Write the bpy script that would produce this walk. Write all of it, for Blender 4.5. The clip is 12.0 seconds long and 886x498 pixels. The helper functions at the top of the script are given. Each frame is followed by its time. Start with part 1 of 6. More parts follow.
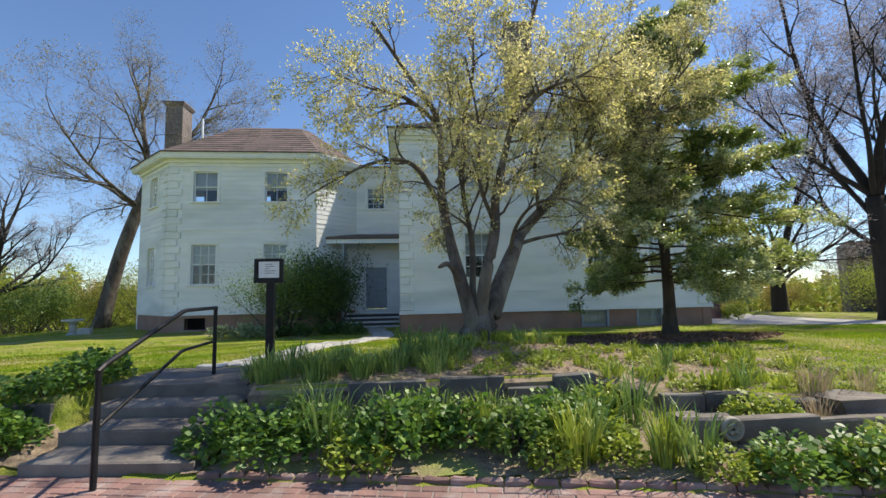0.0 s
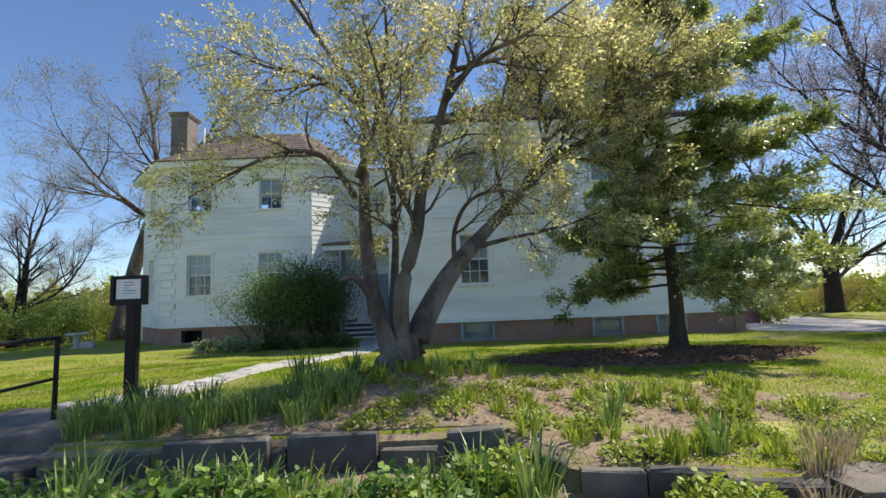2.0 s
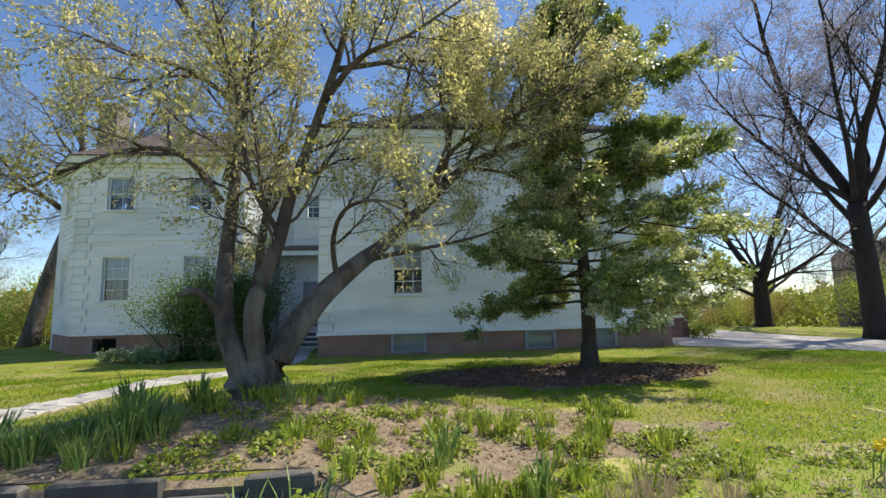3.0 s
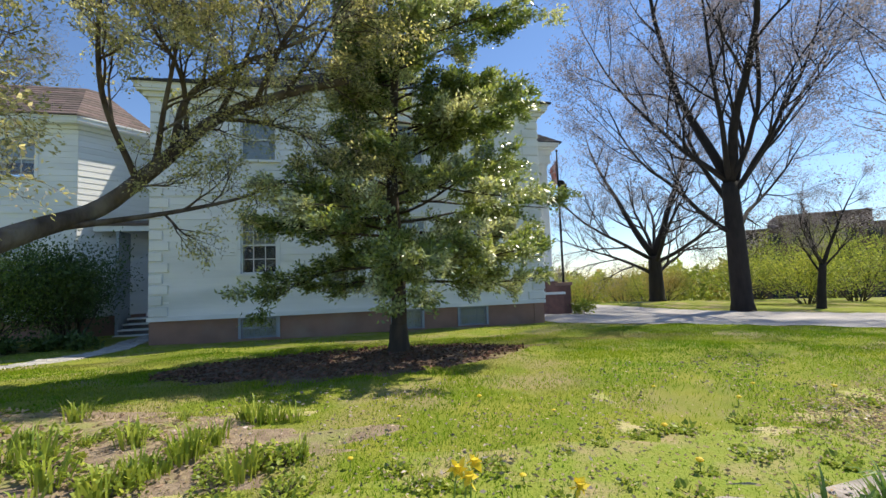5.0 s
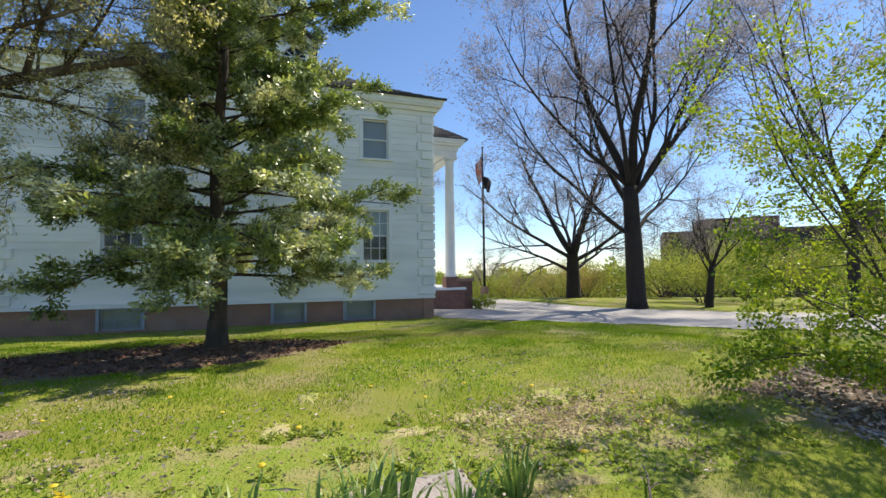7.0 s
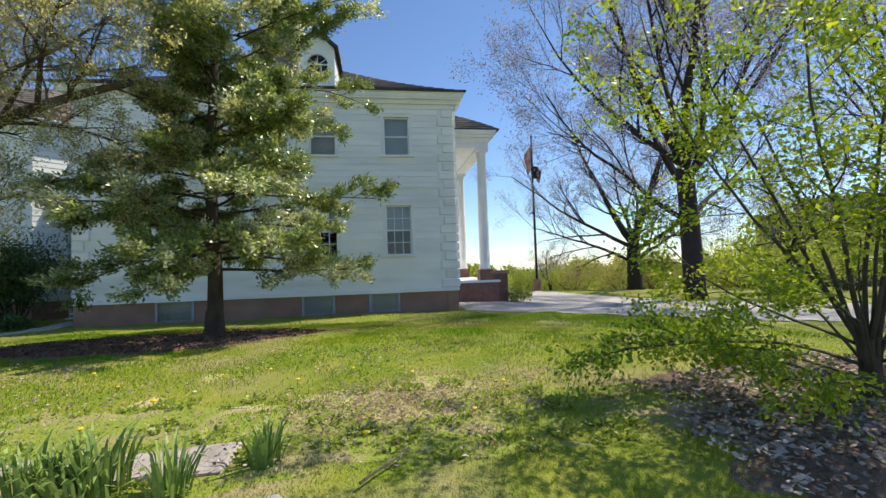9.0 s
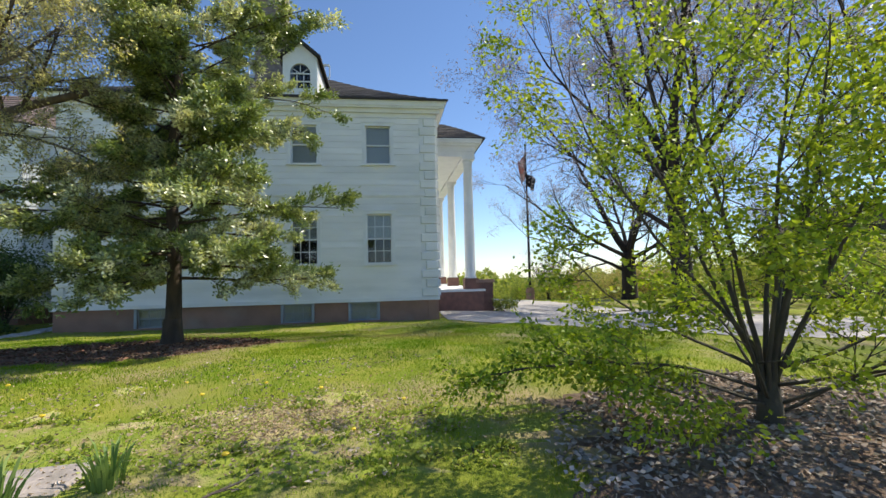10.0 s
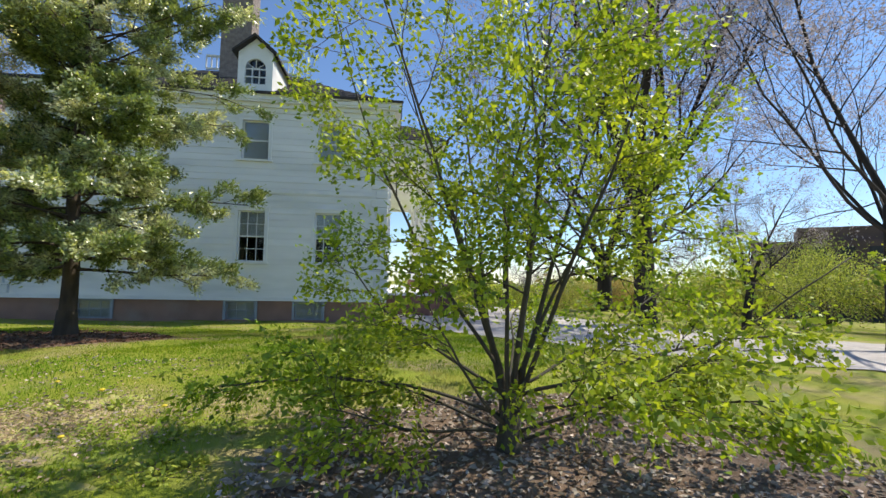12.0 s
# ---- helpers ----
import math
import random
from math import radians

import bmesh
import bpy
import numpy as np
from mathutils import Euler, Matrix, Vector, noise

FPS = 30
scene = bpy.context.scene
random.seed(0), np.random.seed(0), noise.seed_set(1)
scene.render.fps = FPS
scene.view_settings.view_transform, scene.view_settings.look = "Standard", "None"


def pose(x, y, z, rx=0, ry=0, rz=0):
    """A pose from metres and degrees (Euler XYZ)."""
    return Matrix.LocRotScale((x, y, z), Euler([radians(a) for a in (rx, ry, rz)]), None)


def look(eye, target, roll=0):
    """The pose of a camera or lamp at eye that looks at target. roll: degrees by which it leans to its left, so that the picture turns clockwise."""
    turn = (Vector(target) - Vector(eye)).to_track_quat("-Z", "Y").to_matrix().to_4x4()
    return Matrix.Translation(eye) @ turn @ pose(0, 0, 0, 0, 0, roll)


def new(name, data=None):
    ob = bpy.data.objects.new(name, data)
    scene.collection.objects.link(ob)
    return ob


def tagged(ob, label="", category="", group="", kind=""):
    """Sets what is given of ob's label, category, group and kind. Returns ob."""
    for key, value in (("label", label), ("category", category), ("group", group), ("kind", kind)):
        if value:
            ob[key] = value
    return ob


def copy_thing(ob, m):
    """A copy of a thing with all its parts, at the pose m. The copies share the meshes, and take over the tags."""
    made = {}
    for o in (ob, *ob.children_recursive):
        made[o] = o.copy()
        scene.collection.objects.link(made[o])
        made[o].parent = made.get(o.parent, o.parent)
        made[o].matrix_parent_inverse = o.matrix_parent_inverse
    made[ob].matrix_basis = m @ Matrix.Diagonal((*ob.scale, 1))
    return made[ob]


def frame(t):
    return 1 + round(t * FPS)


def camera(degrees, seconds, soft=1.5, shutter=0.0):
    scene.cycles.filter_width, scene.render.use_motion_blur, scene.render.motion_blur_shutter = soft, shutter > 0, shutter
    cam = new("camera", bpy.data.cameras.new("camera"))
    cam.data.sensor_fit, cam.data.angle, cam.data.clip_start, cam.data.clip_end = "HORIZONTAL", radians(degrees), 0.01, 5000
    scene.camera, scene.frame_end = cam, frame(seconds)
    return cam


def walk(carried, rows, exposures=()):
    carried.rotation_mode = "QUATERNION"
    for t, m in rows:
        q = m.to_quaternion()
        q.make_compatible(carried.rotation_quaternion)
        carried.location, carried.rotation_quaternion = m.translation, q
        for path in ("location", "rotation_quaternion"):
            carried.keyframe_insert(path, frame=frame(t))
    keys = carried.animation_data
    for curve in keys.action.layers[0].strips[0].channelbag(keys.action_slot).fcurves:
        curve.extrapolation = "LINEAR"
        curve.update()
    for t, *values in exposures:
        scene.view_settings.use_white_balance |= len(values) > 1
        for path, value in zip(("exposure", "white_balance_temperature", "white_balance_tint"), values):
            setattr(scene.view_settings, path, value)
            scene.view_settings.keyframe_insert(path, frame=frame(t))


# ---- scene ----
cam = camera(91.3, 12.0)
PATH = [
    (0, (-0.813, 0.174, 1.607), (-0.62, 2.156, 1.798), -1.2),
    (0.5, (-0.516, 0.572, 1.612), (-0.418, 2.56, 1.804), -1.5),
    (1, (-0.104, 0.868, 1.655), (-0.079, 2.858, 1.847), -2.0),
    (1.5, (0.323, 1.2, 1.688), (0.33, 3.19, 1.885), -2.2),
    (2, (0.862, 1.366, 1.741), (0.891, 3.355, 1.949), -2.3),
    (2.5, (1.399, 1.54, 1.795), (1.489, 3.526, 2.014), -1.8),
    (3, (1.999, 1.7, 1.833), (2.19, 3.677, 2.069), -1.3),
    (3.5, (2.585, 1.784, 1.83), (2.913, 3.743, 2.068), -1.1),
    (3.7, (2.865, 1.84, 1.823), (3.24, 3.795, 2.012), -2.4),
    (5.3, (5.297, 2.443, 1.699), (5.742, 4.388, 1.836), -1.9),
    (5.5, (5.54, 2.386, 1.699), (5.972, 4.333, 1.841), -2.3),
    (6, (6.119, 2.178, 1.695), (6.555, 4.126, 1.818), -2.6),
    (6.5, (6.639, 2.016, 1.694), (7.177, 3.939, 1.81), -1.4),
    (7, (7.201, 1.829, 1.716), (7.834, 3.724, 1.815), -0.7),
    (7.2, (7.393, 1.719, 1.69), (8.064, 3.6, 1.787), -0.7),
    (8.8, (8.92, 1.342, 1.623), (9.224, 3.318, 1.698), -1.7),
    (9, (9.125, 1.316, 1.599), (9.409, 3.294, 1.681), -1.9),
    (9.5, (9.592, 1.305, 1.614), (9.84, 3.287, 1.712), -2.1),
    (10, (10.07, 1.242, 1.653), (10.325, 3.222, 1.767), -1.4),
    (10.5, (10.583, 1.209, 1.639), (10.876, 3.184, 1.763), -0.2),
    (11, (11.075, 1.194, 1.644), (11.388, 3.166, 1.771), 0.6),
    (11.5, (11.573, 1.149, 1.662), (11.827, 3.13, 1.761), 0.8),
    (12, (12.076, 1.171, 1.699), (12.313, 3.153, 1.826), 1.2),
]
walk(cam, [(t, look(eye, target, roll)) for t, eye, target, roll in PATH])

# ---- light ----
SUN = Vector((0.575, 0.21, 0.775)).normalized()
world = bpy.data.worlds.new("sky")
scene.world = world
world.use_nodes = True
wn = world.node_tree
sky = wn.nodes.new("ShaderNodeTexSky")
sky.sky_type = "NISHITA"
sky.sun_disc = False
sky.sun_elevation = math.asin(SUN.z)
sky.sun_rotation = math.atan2(SUN.x, SUN.y)
sky.air_density, sky.dust_density, sky.ozone_density = 0.95, 0.05, 2.0
tint = wn.nodes.new("ShaderNodeMix")
tint.data_type, tint.blend_type = "RGBA", "MULTIPLY"
tint.inputs[0].default_value = 1.0
tint.inputs[7].default_value = (0.84, 0.93, 1.06, 1)
wn.links.new(sky.outputs[0], tint.inputs[6])
wn.links.new(tint.outputs[2], wn.nodes["Background"].inputs[0])
wn.nodes["Background"].inputs[1].default_value = 0.125
sun = new("sun", bpy.data.lights.new("sun", "SUN"))
sun.data.energy, sun.data.angle, sun.data.color = 5.0, radians(0.5), (1.0, 0.91, 0.75)
sun.matrix_world = look(SUN * 60, (0, 0, 0))
scene.view_settings.exposure = 0.37

# ---- materials ----
MATS = {}


def mat(name, c1, c2, scale=3.0, rough=0.7, bump=0.2, bscale=40.0, metal=0.0, spread=0.0, island=0.0, c3=None, s3=0.6, through_light=0.0, stretch=None, spec=0.5, glow=None):
    """c1 and c2 mix by a noise of the given scale, c3 comes in as larger stains, on the evergreen as painted sheen;
    spread and island vary pieces and leaves.
    """
    m = bpy.data.materials.new(name)
    m.use_nodes = True
    nt = m.node_tree
    N, L = nt.nodes, nt.links
    b = N["Principled BSDF"]
    geo = N.new("ShaderNodeNewGeometry")
    pos = geo.outputs["Position"]
    if stretch:
        mp = N.new("ShaderNodeMapping")
        mp.inputs["Scale"].default_value = stretch
        L.new(pos, mp.inputs[0])
        pos = mp.outputs[0]

    def noise_node(sc, detail=5.0):
        n = N.new("ShaderNodeTexNoise")
        n.inputs["Scale"].default_value, n.inputs["Detail"].default_value = sc, detail
        L.new(pos, n.inputs["Vector"])
        return n.outputs["Fac"]

    def ramp(fac, lo, hi):
        r = N.new("ShaderNodeMapRange")
        r.inputs[1].default_value, r.inputs[2].default_value = lo, hi
        L.new(fac, r.inputs[0])
        return r.outputs[0]

    def mix(fac, a, c, kind="MIX"):
        x = N.new("ShaderNodeMix")
        x.data_type, x.blend_type = "RGBA", kind
        if isinstance(fac, float):
            x.inputs[0].default_value = fac
        else:
            L.new(fac, x.inputs[0])
        for val, s in ((a, 6), (c, 7)):
            if isinstance(val, tuple):
                x.inputs[s].default_value = (*val, 1)
            else:
                L.new(val, x.inputs[s])
        return x.outputs[2]

    col = mix(ramp(noise_node(scale), 0.35, 0.65), c1, c2)
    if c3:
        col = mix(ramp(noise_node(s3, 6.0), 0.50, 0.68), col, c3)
    for amount, out in ((spread, "obj"), (island, "isl")):
        if amount:
            src = N.new("ShaderNodeObjectInfo").outputs["Random"] if out == "obj" else geo.outputs["Random Per Island"]
            h = N.new("ShaderNodeHueSaturation")
            v = N.new("ShaderNodeMapRange")
            v.inputs[3].default_value, v.inputs[4].default_value = 1 - amount, 1 + amount
            L.new(src, v.inputs[0])
            L.new(v.outputs[0], h.inputs["Value"])
            L.new(col, h.inputs["Color"])
            if out == "isl":
                w = N.new("ShaderNodeMath")
                w.operation = "MULTIPLY_ADD"
                w.inputs[1].default_value, w.inputs[2].default_value = -0.04, 0.52
                L.new(src, w.inputs[0])
                L.new(w.outputs[0], h.inputs["Hue"])
            col = h.outputs[0]
    L.new(col, b.inputs["Base Color"])
    b.inputs["Roughness"].default_value, b.inputs["Metallic"].default_value = rough, metal
    b.inputs["Specular IOR Level"].default_value = spec
    if bump:
        bn = N.new("ShaderNodeBump")
        bn.inputs["Strength"].default_value, bn.inputs["Distance"].default_value = bump, 0.02
        L.new(noise_node(bscale, 6.0), bn.inputs["Height"])
        L.new(bn.outputs[0], b.inputs["Normal"])
    if through_light:
        t = N.new("ShaderNodeBsdfTranslucent")
        if glow:
            L.new(mix(1.0, col, glow, "MULTIPLY"), t.inputs[0])
        else:
            L.new(col, t.inputs[0])
        sh = N.new("ShaderNodeMixShader")
        sh.inputs[0].default_value = through_light
        L.new(b.outputs[0], sh.inputs[1])
        L.new(t.outputs[0], sh.inputs[2])
        L.new(sh.outputs[0], N["Material Output"].inputs[0])
    MATS[name] = m
    return m


WHITE = mat("white_boards", (0.83, 0.83, 0.81), (0.76, 0.765, 0.75), 1.2, 0.55, 0.12, 60, spread=0.035, c3=(0.62, 0.64, 0.62), s3=0.45, stretch=(0.5, 0.5, 2.2))
TRIM = mat("white_trim", (0.80, 0.81, 0.80), (0.73, 0.74, 0.735), 2.0, 0.5, 0.08, 50)
STONE = mat("brownstone", (0.35, 0.20, 0.145), (0.27, 0.16, 0.12), 1.6, 0.85, 0.4, 30, c3=(0.35, 0.26, 0.21), s3=0.5)
BRICKRED = mat("red_brick", (0.21, 0.105, 0.08), (0.155, 0.08, 0.065), 5.0, 0.85, 0.4, 40, spread=0.2)
CHIMNEY = mat("chimney_brick", (0.33, 0.285, 0.265), (0.23, 0.19, 0.175), 6.0, 0.9, 0.4, 40, spread=0.3)
MORTAR = mat("mortar", (0.27, 0.25, 0.23), (0.22, 0.20, 0.185), 8.0, 0.9, 0.3, 60)
SHINGLE = mat("dark_shingle", (0.048, 0.043, 0.042), (0.030, 0.027, 0.027), 7.0, 0.85, 0.3, 50, island=0.25)
SHINGLE_BROWN = mat("brown_shingle", (0.165, 0.12, 0.10), (0.115, 0.085, 0.075), 7.0, 0.85, 0.3, 50, island=0.3)
# shade of unlit interiors, put into a dark colour
DARK = mat("painted_room_shade", (0.05, 0.05, 0.055), (0.035, 0.035, 0.04), 2.0, 0.9, 0.0)
BLIND = mat("linen_blind", (0.52, 0.51, 0.47), (0.44, 0.43, 0.40), 9.0, 0.9, 0.05, 80)
DOORGREY = mat("grey_door_paint", (0.34, 0.37, 0.40), (0.29, 0.32, 0.35), 3.0, 0.5, 0.08, 50)
IRON = mat("black_iron", (0.010, 0.010, 0.011), (0.016, 0.016, 0.018), 12.0, 0.45, 0.1, 120, spec=0.22)
PAPER = mat("white_notice", (0.78, 0.77, 0.75), (0.72, 0.71, 0.70), 20.0, 0.5, 0.0)
INK = mat("grey_ink", (0.12, 0.12, 0.12), (0.16, 0.16, 0.16), 30.0, 0.7, 0.0)
SLATE = mat("bluestone", (0.075, 0.072, 0.070), (0.12, 0.112, 0.104), 5.0, 0.8, 0.5, 30, spread=0.25, c3=(0.16, 0.145, 0.12), s3=2.2)
FLATSTONE = mat("pinkish_flat_stone", (0.40, 0.35, 0.325), (0.30, 0.265, 0.25), 5.0, 0.85, 0.5, 35, spread=0.1, c3=(0.22, 0.20, 0.17), s3=2.5)
STEPSTONE = mat("grey_step_stone", (0.175, 0.150, 0.128), (0.115, 0.098, 0.085), 4.0, 0.85, 0.5, 35, spread=0.08, c3=(0.24, 0.21, 0.18), s3=1.5)
FLAG = mat("pale_flagstone", (0.46, 0.44, 0.41), (0.36, 0.345, 0.32), 4.0, 0.85, 0.4, 40, spread=0.12)
PAVER = mat("path_brick", (0.29, 0.165, 0.14), (0.20, 0.125, 0.11), 6.0, 0.85, 0.35, 50, spread=0.25, c3=(0.36, 0.285, 0.26), s3=3.0)
GRAVEL = mat("pale_gravel", (0.42, 0.395, 0.375), (0.33, 0.31, 0.30), 5.0, 0.95, 0.6, 70, c3=(0.50, 0.46, 0.43), s3=0.9)
MULCH = mat("dark_mulch", (0.115, 0.072, 0.047), (0.175, 0.120, 0.082), 22.0, 0.95, 1.0, 60, c3=(0.21, 0.16, 0.12), s3=3.5)
# chip tones, the palest lightened to paint sun specks on the mulch
CHIP = mat("wood_chip_with_sun_specks", (0.46, 0.40, 0.34), (0.20, 0.16, 0.125), 6.0, 0.9, 0.2, 60, island=0.6)
CHIP_DARK = mat("dark_wood_chip", (0.23, 0.125, 0.075), (0.10, 0.055, 0.033), 6.0, 0.9, 0.2, 60, island=0.5)
SOIL = mat("bed_soil", (0.20, 0.145, 0.10), (0.31, 0.24, 0.165), 14.0, 0.95, 0.8, 50, c3=(0.24, 0.27, 0.06), s3=1.8)
LAWN = mat("lawn_ground", (0.17, 0.225, 0.020), (0.26, 0.27, 0.040), 1.7, 0.95, 0.9, 60, c3=(0.33, 0.27, 0.14), s3=0.75, spec=0.2)
BLADE = mat("grass_blade", (0.155, 0.30, 0.010), (0.30, 0.38, 0.024), 0.8, 0.6, 0.0, island=0.28, through_light=0.5, c3=(0.38, 0.35, 0.11), s3=0.5, spec=0.2)
BARK = mat("grey_brown_bark", (0.125, 0.098, 0.078), (0.062, 0.048, 0.040), 9.0, 0.9, 0.9, 35, c3=(0.21, 0.185, 0.155), s3=2.5, stretch=(1, 1, 0.35))
BARKBROWN = mat("brown_bark", (0.095, 0.070, 0.050), (0.055, 0.042, 0.032), 8.0, 0.95, 0.8, 30, stretch=(1, 1, 0.3))
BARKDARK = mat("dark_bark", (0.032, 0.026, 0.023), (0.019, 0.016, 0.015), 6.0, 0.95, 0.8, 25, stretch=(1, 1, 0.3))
TWIG = mat("shrub_stem", (0.085, 0.075, 0.05), (0.055, 0.05, 0.038), 9.0, 0.85, 0.4, 50)
LEAF_MAG = mat("young_pale_leaf", (0.46, 0.46, 0.16), (0.56, 0.54, 0.32), 1.5, 0.5, 0.0, island=0.5, through_light=0.62, glow=(1.3, 1.25, 1.0))
BUD_GREY = mat("grey_bud", (0.50, 0.46, 0.38), (0.42, 0.38, 0.31), 2.0, 0.7, 0.0, island=0.3, through_light=0.55)
# pale c3 patches paint white gloss highlights into the leaf colour
LEAF_HOLLY = mat("glossy_dark_leaf_painted_sheen", (0.165, 0.235, 0.068), (0.29, 0.345, 0.135), 1.0, 0.36, 0.0, island=0.55, through_light=0.36, c3=(0.66, 0.68, 0.54), s3=1.0, spec=1.0, glow=(1.7, 1.6, 0.8))
LEAF_LIME = mat("lime_leaf", (0.20, 0.325, 0.018), (0.33, 0.42, 0.032), 1.2, 0.5, 0.0, island=0.5, through_light=0.45, glow=(1.3, 1.2, 0.8))
LEAF_BUSH = mat("bush_leaf", (0.105, 0.18, 0.035), (0.17, 0.245, 0.055), 1.5, 0.45, 0.0, island=0.5, through_light=0.3, glow=(1.5, 1.5, 1.0))
LEAF_PALE = mat("variegated_leaf", (0.42, 0.48, 0.30), (0.24, 0.33, 0.12), 5.0, 0.5, 0.0, island=0.4, through_light=0.3)
LEAF_DARK = mat("deep_green_leaf", (0.06, 0.115, 0.025), (0.095, 0.15, 0.036), 1.5, 0.45, 0.0, island=0.4, through_light=0.2)
LEAF_PLANT = mat("bed_plant_leaf", (0.075, 0.16, 0.030), (0.155, 0.265, 0.050), 2.5, 0.5, 0.0, island=0.55, through_light=0.28, glow=(1.7, 1.7, 1.0))
LEAF_YOUNG = mat("fresh_yellow_leaf", (0.28, 0.37, 0.04), (0.35, 0.41, 0.06), 2.0, 0.5, 0.0, island=0.35, through_light=0.4)
BLADE_IRIS = mat("iris_blade", (0.17, 0.28, 0.06), (0.25, 0.34, 0.09), 2.0, 0.45, 0.0, island=0.35, through_light=0.3)
STRAW = mat("dry_straw", (0.50, 0.40, 0.27), (0.40, 0.30, 0.19), 4.0, 0.8, 0.0, island=0.3, through_light=0.35)
LEAF_HEDGE = mat("spring_hedge_leaf", (0.38, 0.42, 0.06), (0.26, 0.33, 0.05), 0.25, 0.6, 0.0, island=0.4, through_light=0.45, c3=(0.46, 0.31, 0.12), s3=0.12)
BUD_PINK = mat("pale_bud", (0.44, 0.39, 0.40), (0.34, 0.29, 0.29), 0.4, 0.7, 0.0, island=0.3, through_light=0.45)
BUD_YELLOW = mat("yellow_bud", (0.33, 0.28, 0.14), (0.28, 0.25, 0.13), 0.4, 0.7, 0.0, island=0.3, through_light=0.3)
FARBRICK = mat("far_brown_brick", (0.13, 0.085, 0.075), (0.10, 0.068, 0.06), 0.4, 0.9, 0.0)
PETAL = mat("yellow_petal", (0.85, 0.70, 0.06), (0.82, 0.62, 0.04), 9.0, 0.5, 0.0, through_light=0.3)
FLAGRED = mat("flag_red", (0.62, 0.20, 0.14), (0.72, 0.55, 0.5), 3.0, 0.8, 0.0)
FLAGBLUE = mat("flag_blue", (0.03, 0.045, 0.14), (0.025, 0.04, 0.12), 3.0, 0.8, 0.0)
BLACKCLOTH = mat("black_flag_cloth", (0.012, 0.012, 0.014), (0.02, 0.02, 0.022), 3.0, 0.9, 0.0)
PLAQUE = mat("weathered_plaque", (0.40, 0.36, 0.29), (0.30, 0.27, 0.22), 14.0, 0.7, 0.3, 60)

GLASS = bpy.data.materials.new("window_glass")
GLASS.use_nodes = True
_g = GLASS.node_tree.nodes["Principled BSDF"]
_g.inputs["Base Color"].default_value = (0.80, 0.86, 0.88, 1)
_g.inputs["Roughness"].default_value = 0.03
_g.inputs["Transmission Weight"].default_value = 1.0
_g.inputs["IOR"].default_value = 1.45


# ---- mesh tools ----
class Build:
    """Gathers vertices and faces for one mesh."""

    def __init__(self):
        self.v, self.f = [], []

    def box(self, at, u, d, z):
        """A box in the coordinates of the placing function at(u, d, z)."""
        k = len(self.v)
        for c in ((0, 0, 0), (1, 0, 0), (1, 1, 0), (0, 1, 0), (0, 0, 1), (1, 0, 1), (1, 1, 1), (0, 1, 1)):
            self.v.append(tuple(at(u[c[0]], d[c[1]], z[c[2]])))
        for q in ((0, 3, 2, 1), (4, 5, 6, 7), (0, 1, 5, 4), (1, 2, 6, 5), (2, 3, 7, 6), (3, 0, 4, 7)):
            self.f.append(tuple(k + i for i in q))
        return self

    def prism(self, ring_a, ring_b):
        """A solid between two rings of equal length."""
        k, n = len(self.v), len(ring_a)
        self.v += [tuple(p) for p in ring_a] + [tuple(p) for p in ring_b]
        self.f.append(tuple(k + i for i in reversed(range(n))))
        self.f.append(tuple(k + n + i for i in range(n)))
        for i in range(n):
            j = (i + 1) % n
            self.f.append((k + i, k + j, k + n + j, k + n + i))
        return self

    def lathe(self, centre, profile, sides=16):
        """A turned body: profile is a list of (radius, height)."""
        k = len(self.v)
        for r, h in profile:
            for i in range(sides):
                a = 2 * math.pi * i / sides
                self.v.append((centre[0] + r * math.cos(a), centre[1] + r * math.sin(a), centre[2] + h))
        for j in range(len(profile) - 1):
            for i in range(sides):
                i2 = (i + 1) % sides
                self.f.append((k + j * sides + i, k + j * sides + i2, k + (j + 1) * sides + i2, k + (j + 1) * sides + i))
        self.f.append(tuple(k + i for i in reversed(range(sides))))
        self.f.append(tuple(k + (len(profile) - 1) * sides + i for i in range(sides)))
        return self

    def tube(self, pts, radii, sides=6):
        """A round bar or limb along points."""
        k = len(self.v)
        pts = [Vector(p) for p in pts]
        up = Vector((0.31, 0.17, 0.93))
        for i, p in enumerate(pts):
            t = (pts[min(i + 1, len(pts) - 1)] - pts[max(i - 1, 0)]).normalized()
            a = t.cross(up)
            if a.length < 0.05:
                a = t.cross(Vector((1, 0, 0)))
            a.normalize()
            b = t.cross(a)
            for j in range(sides):
                w = 2 * math.pi * j / sides
                q = p + (a * math.cos(w) + b * math.sin(w)) * radii[i]
                self.v.append((q.x, q.y, q.z))
        for i in range(len(pts) - 1):
            for j in range(sides):
                j2 = (j + 1) % sides
                self.f.append((k + i * sides + j, k + i * sides + j2, k + (i + 1) * sides + j2, k + (i + 1) * sides + j))
        self.f.append(tuple(k + (len(pts) - 1) * sides + j for j in range(sides)))
        self.f.append(tuple(k + j for j in reversed(range(sides))))
        return self

    def mesh(self, name, material, smooth=False):
        me = bpy.data.meshes.new(name)
        me.from_pydata(self.v, [], self.f)
        me.materials.append(material)
        if smooth:
            me.shade_smooth()
        return me


def part(name, build, material, parent, label="", smooth=False):
    ob = new(name, build.mesh(name, material, smooth))
    if parent:
        ob.parent = parent
    return tagged(ob, label)


def thing(name, label, category, group="", kind="", base=(0, 0, 0)):
    """An Empty that holds a thing's parts."""
    return tagged(new(name), label, category, group, kind)


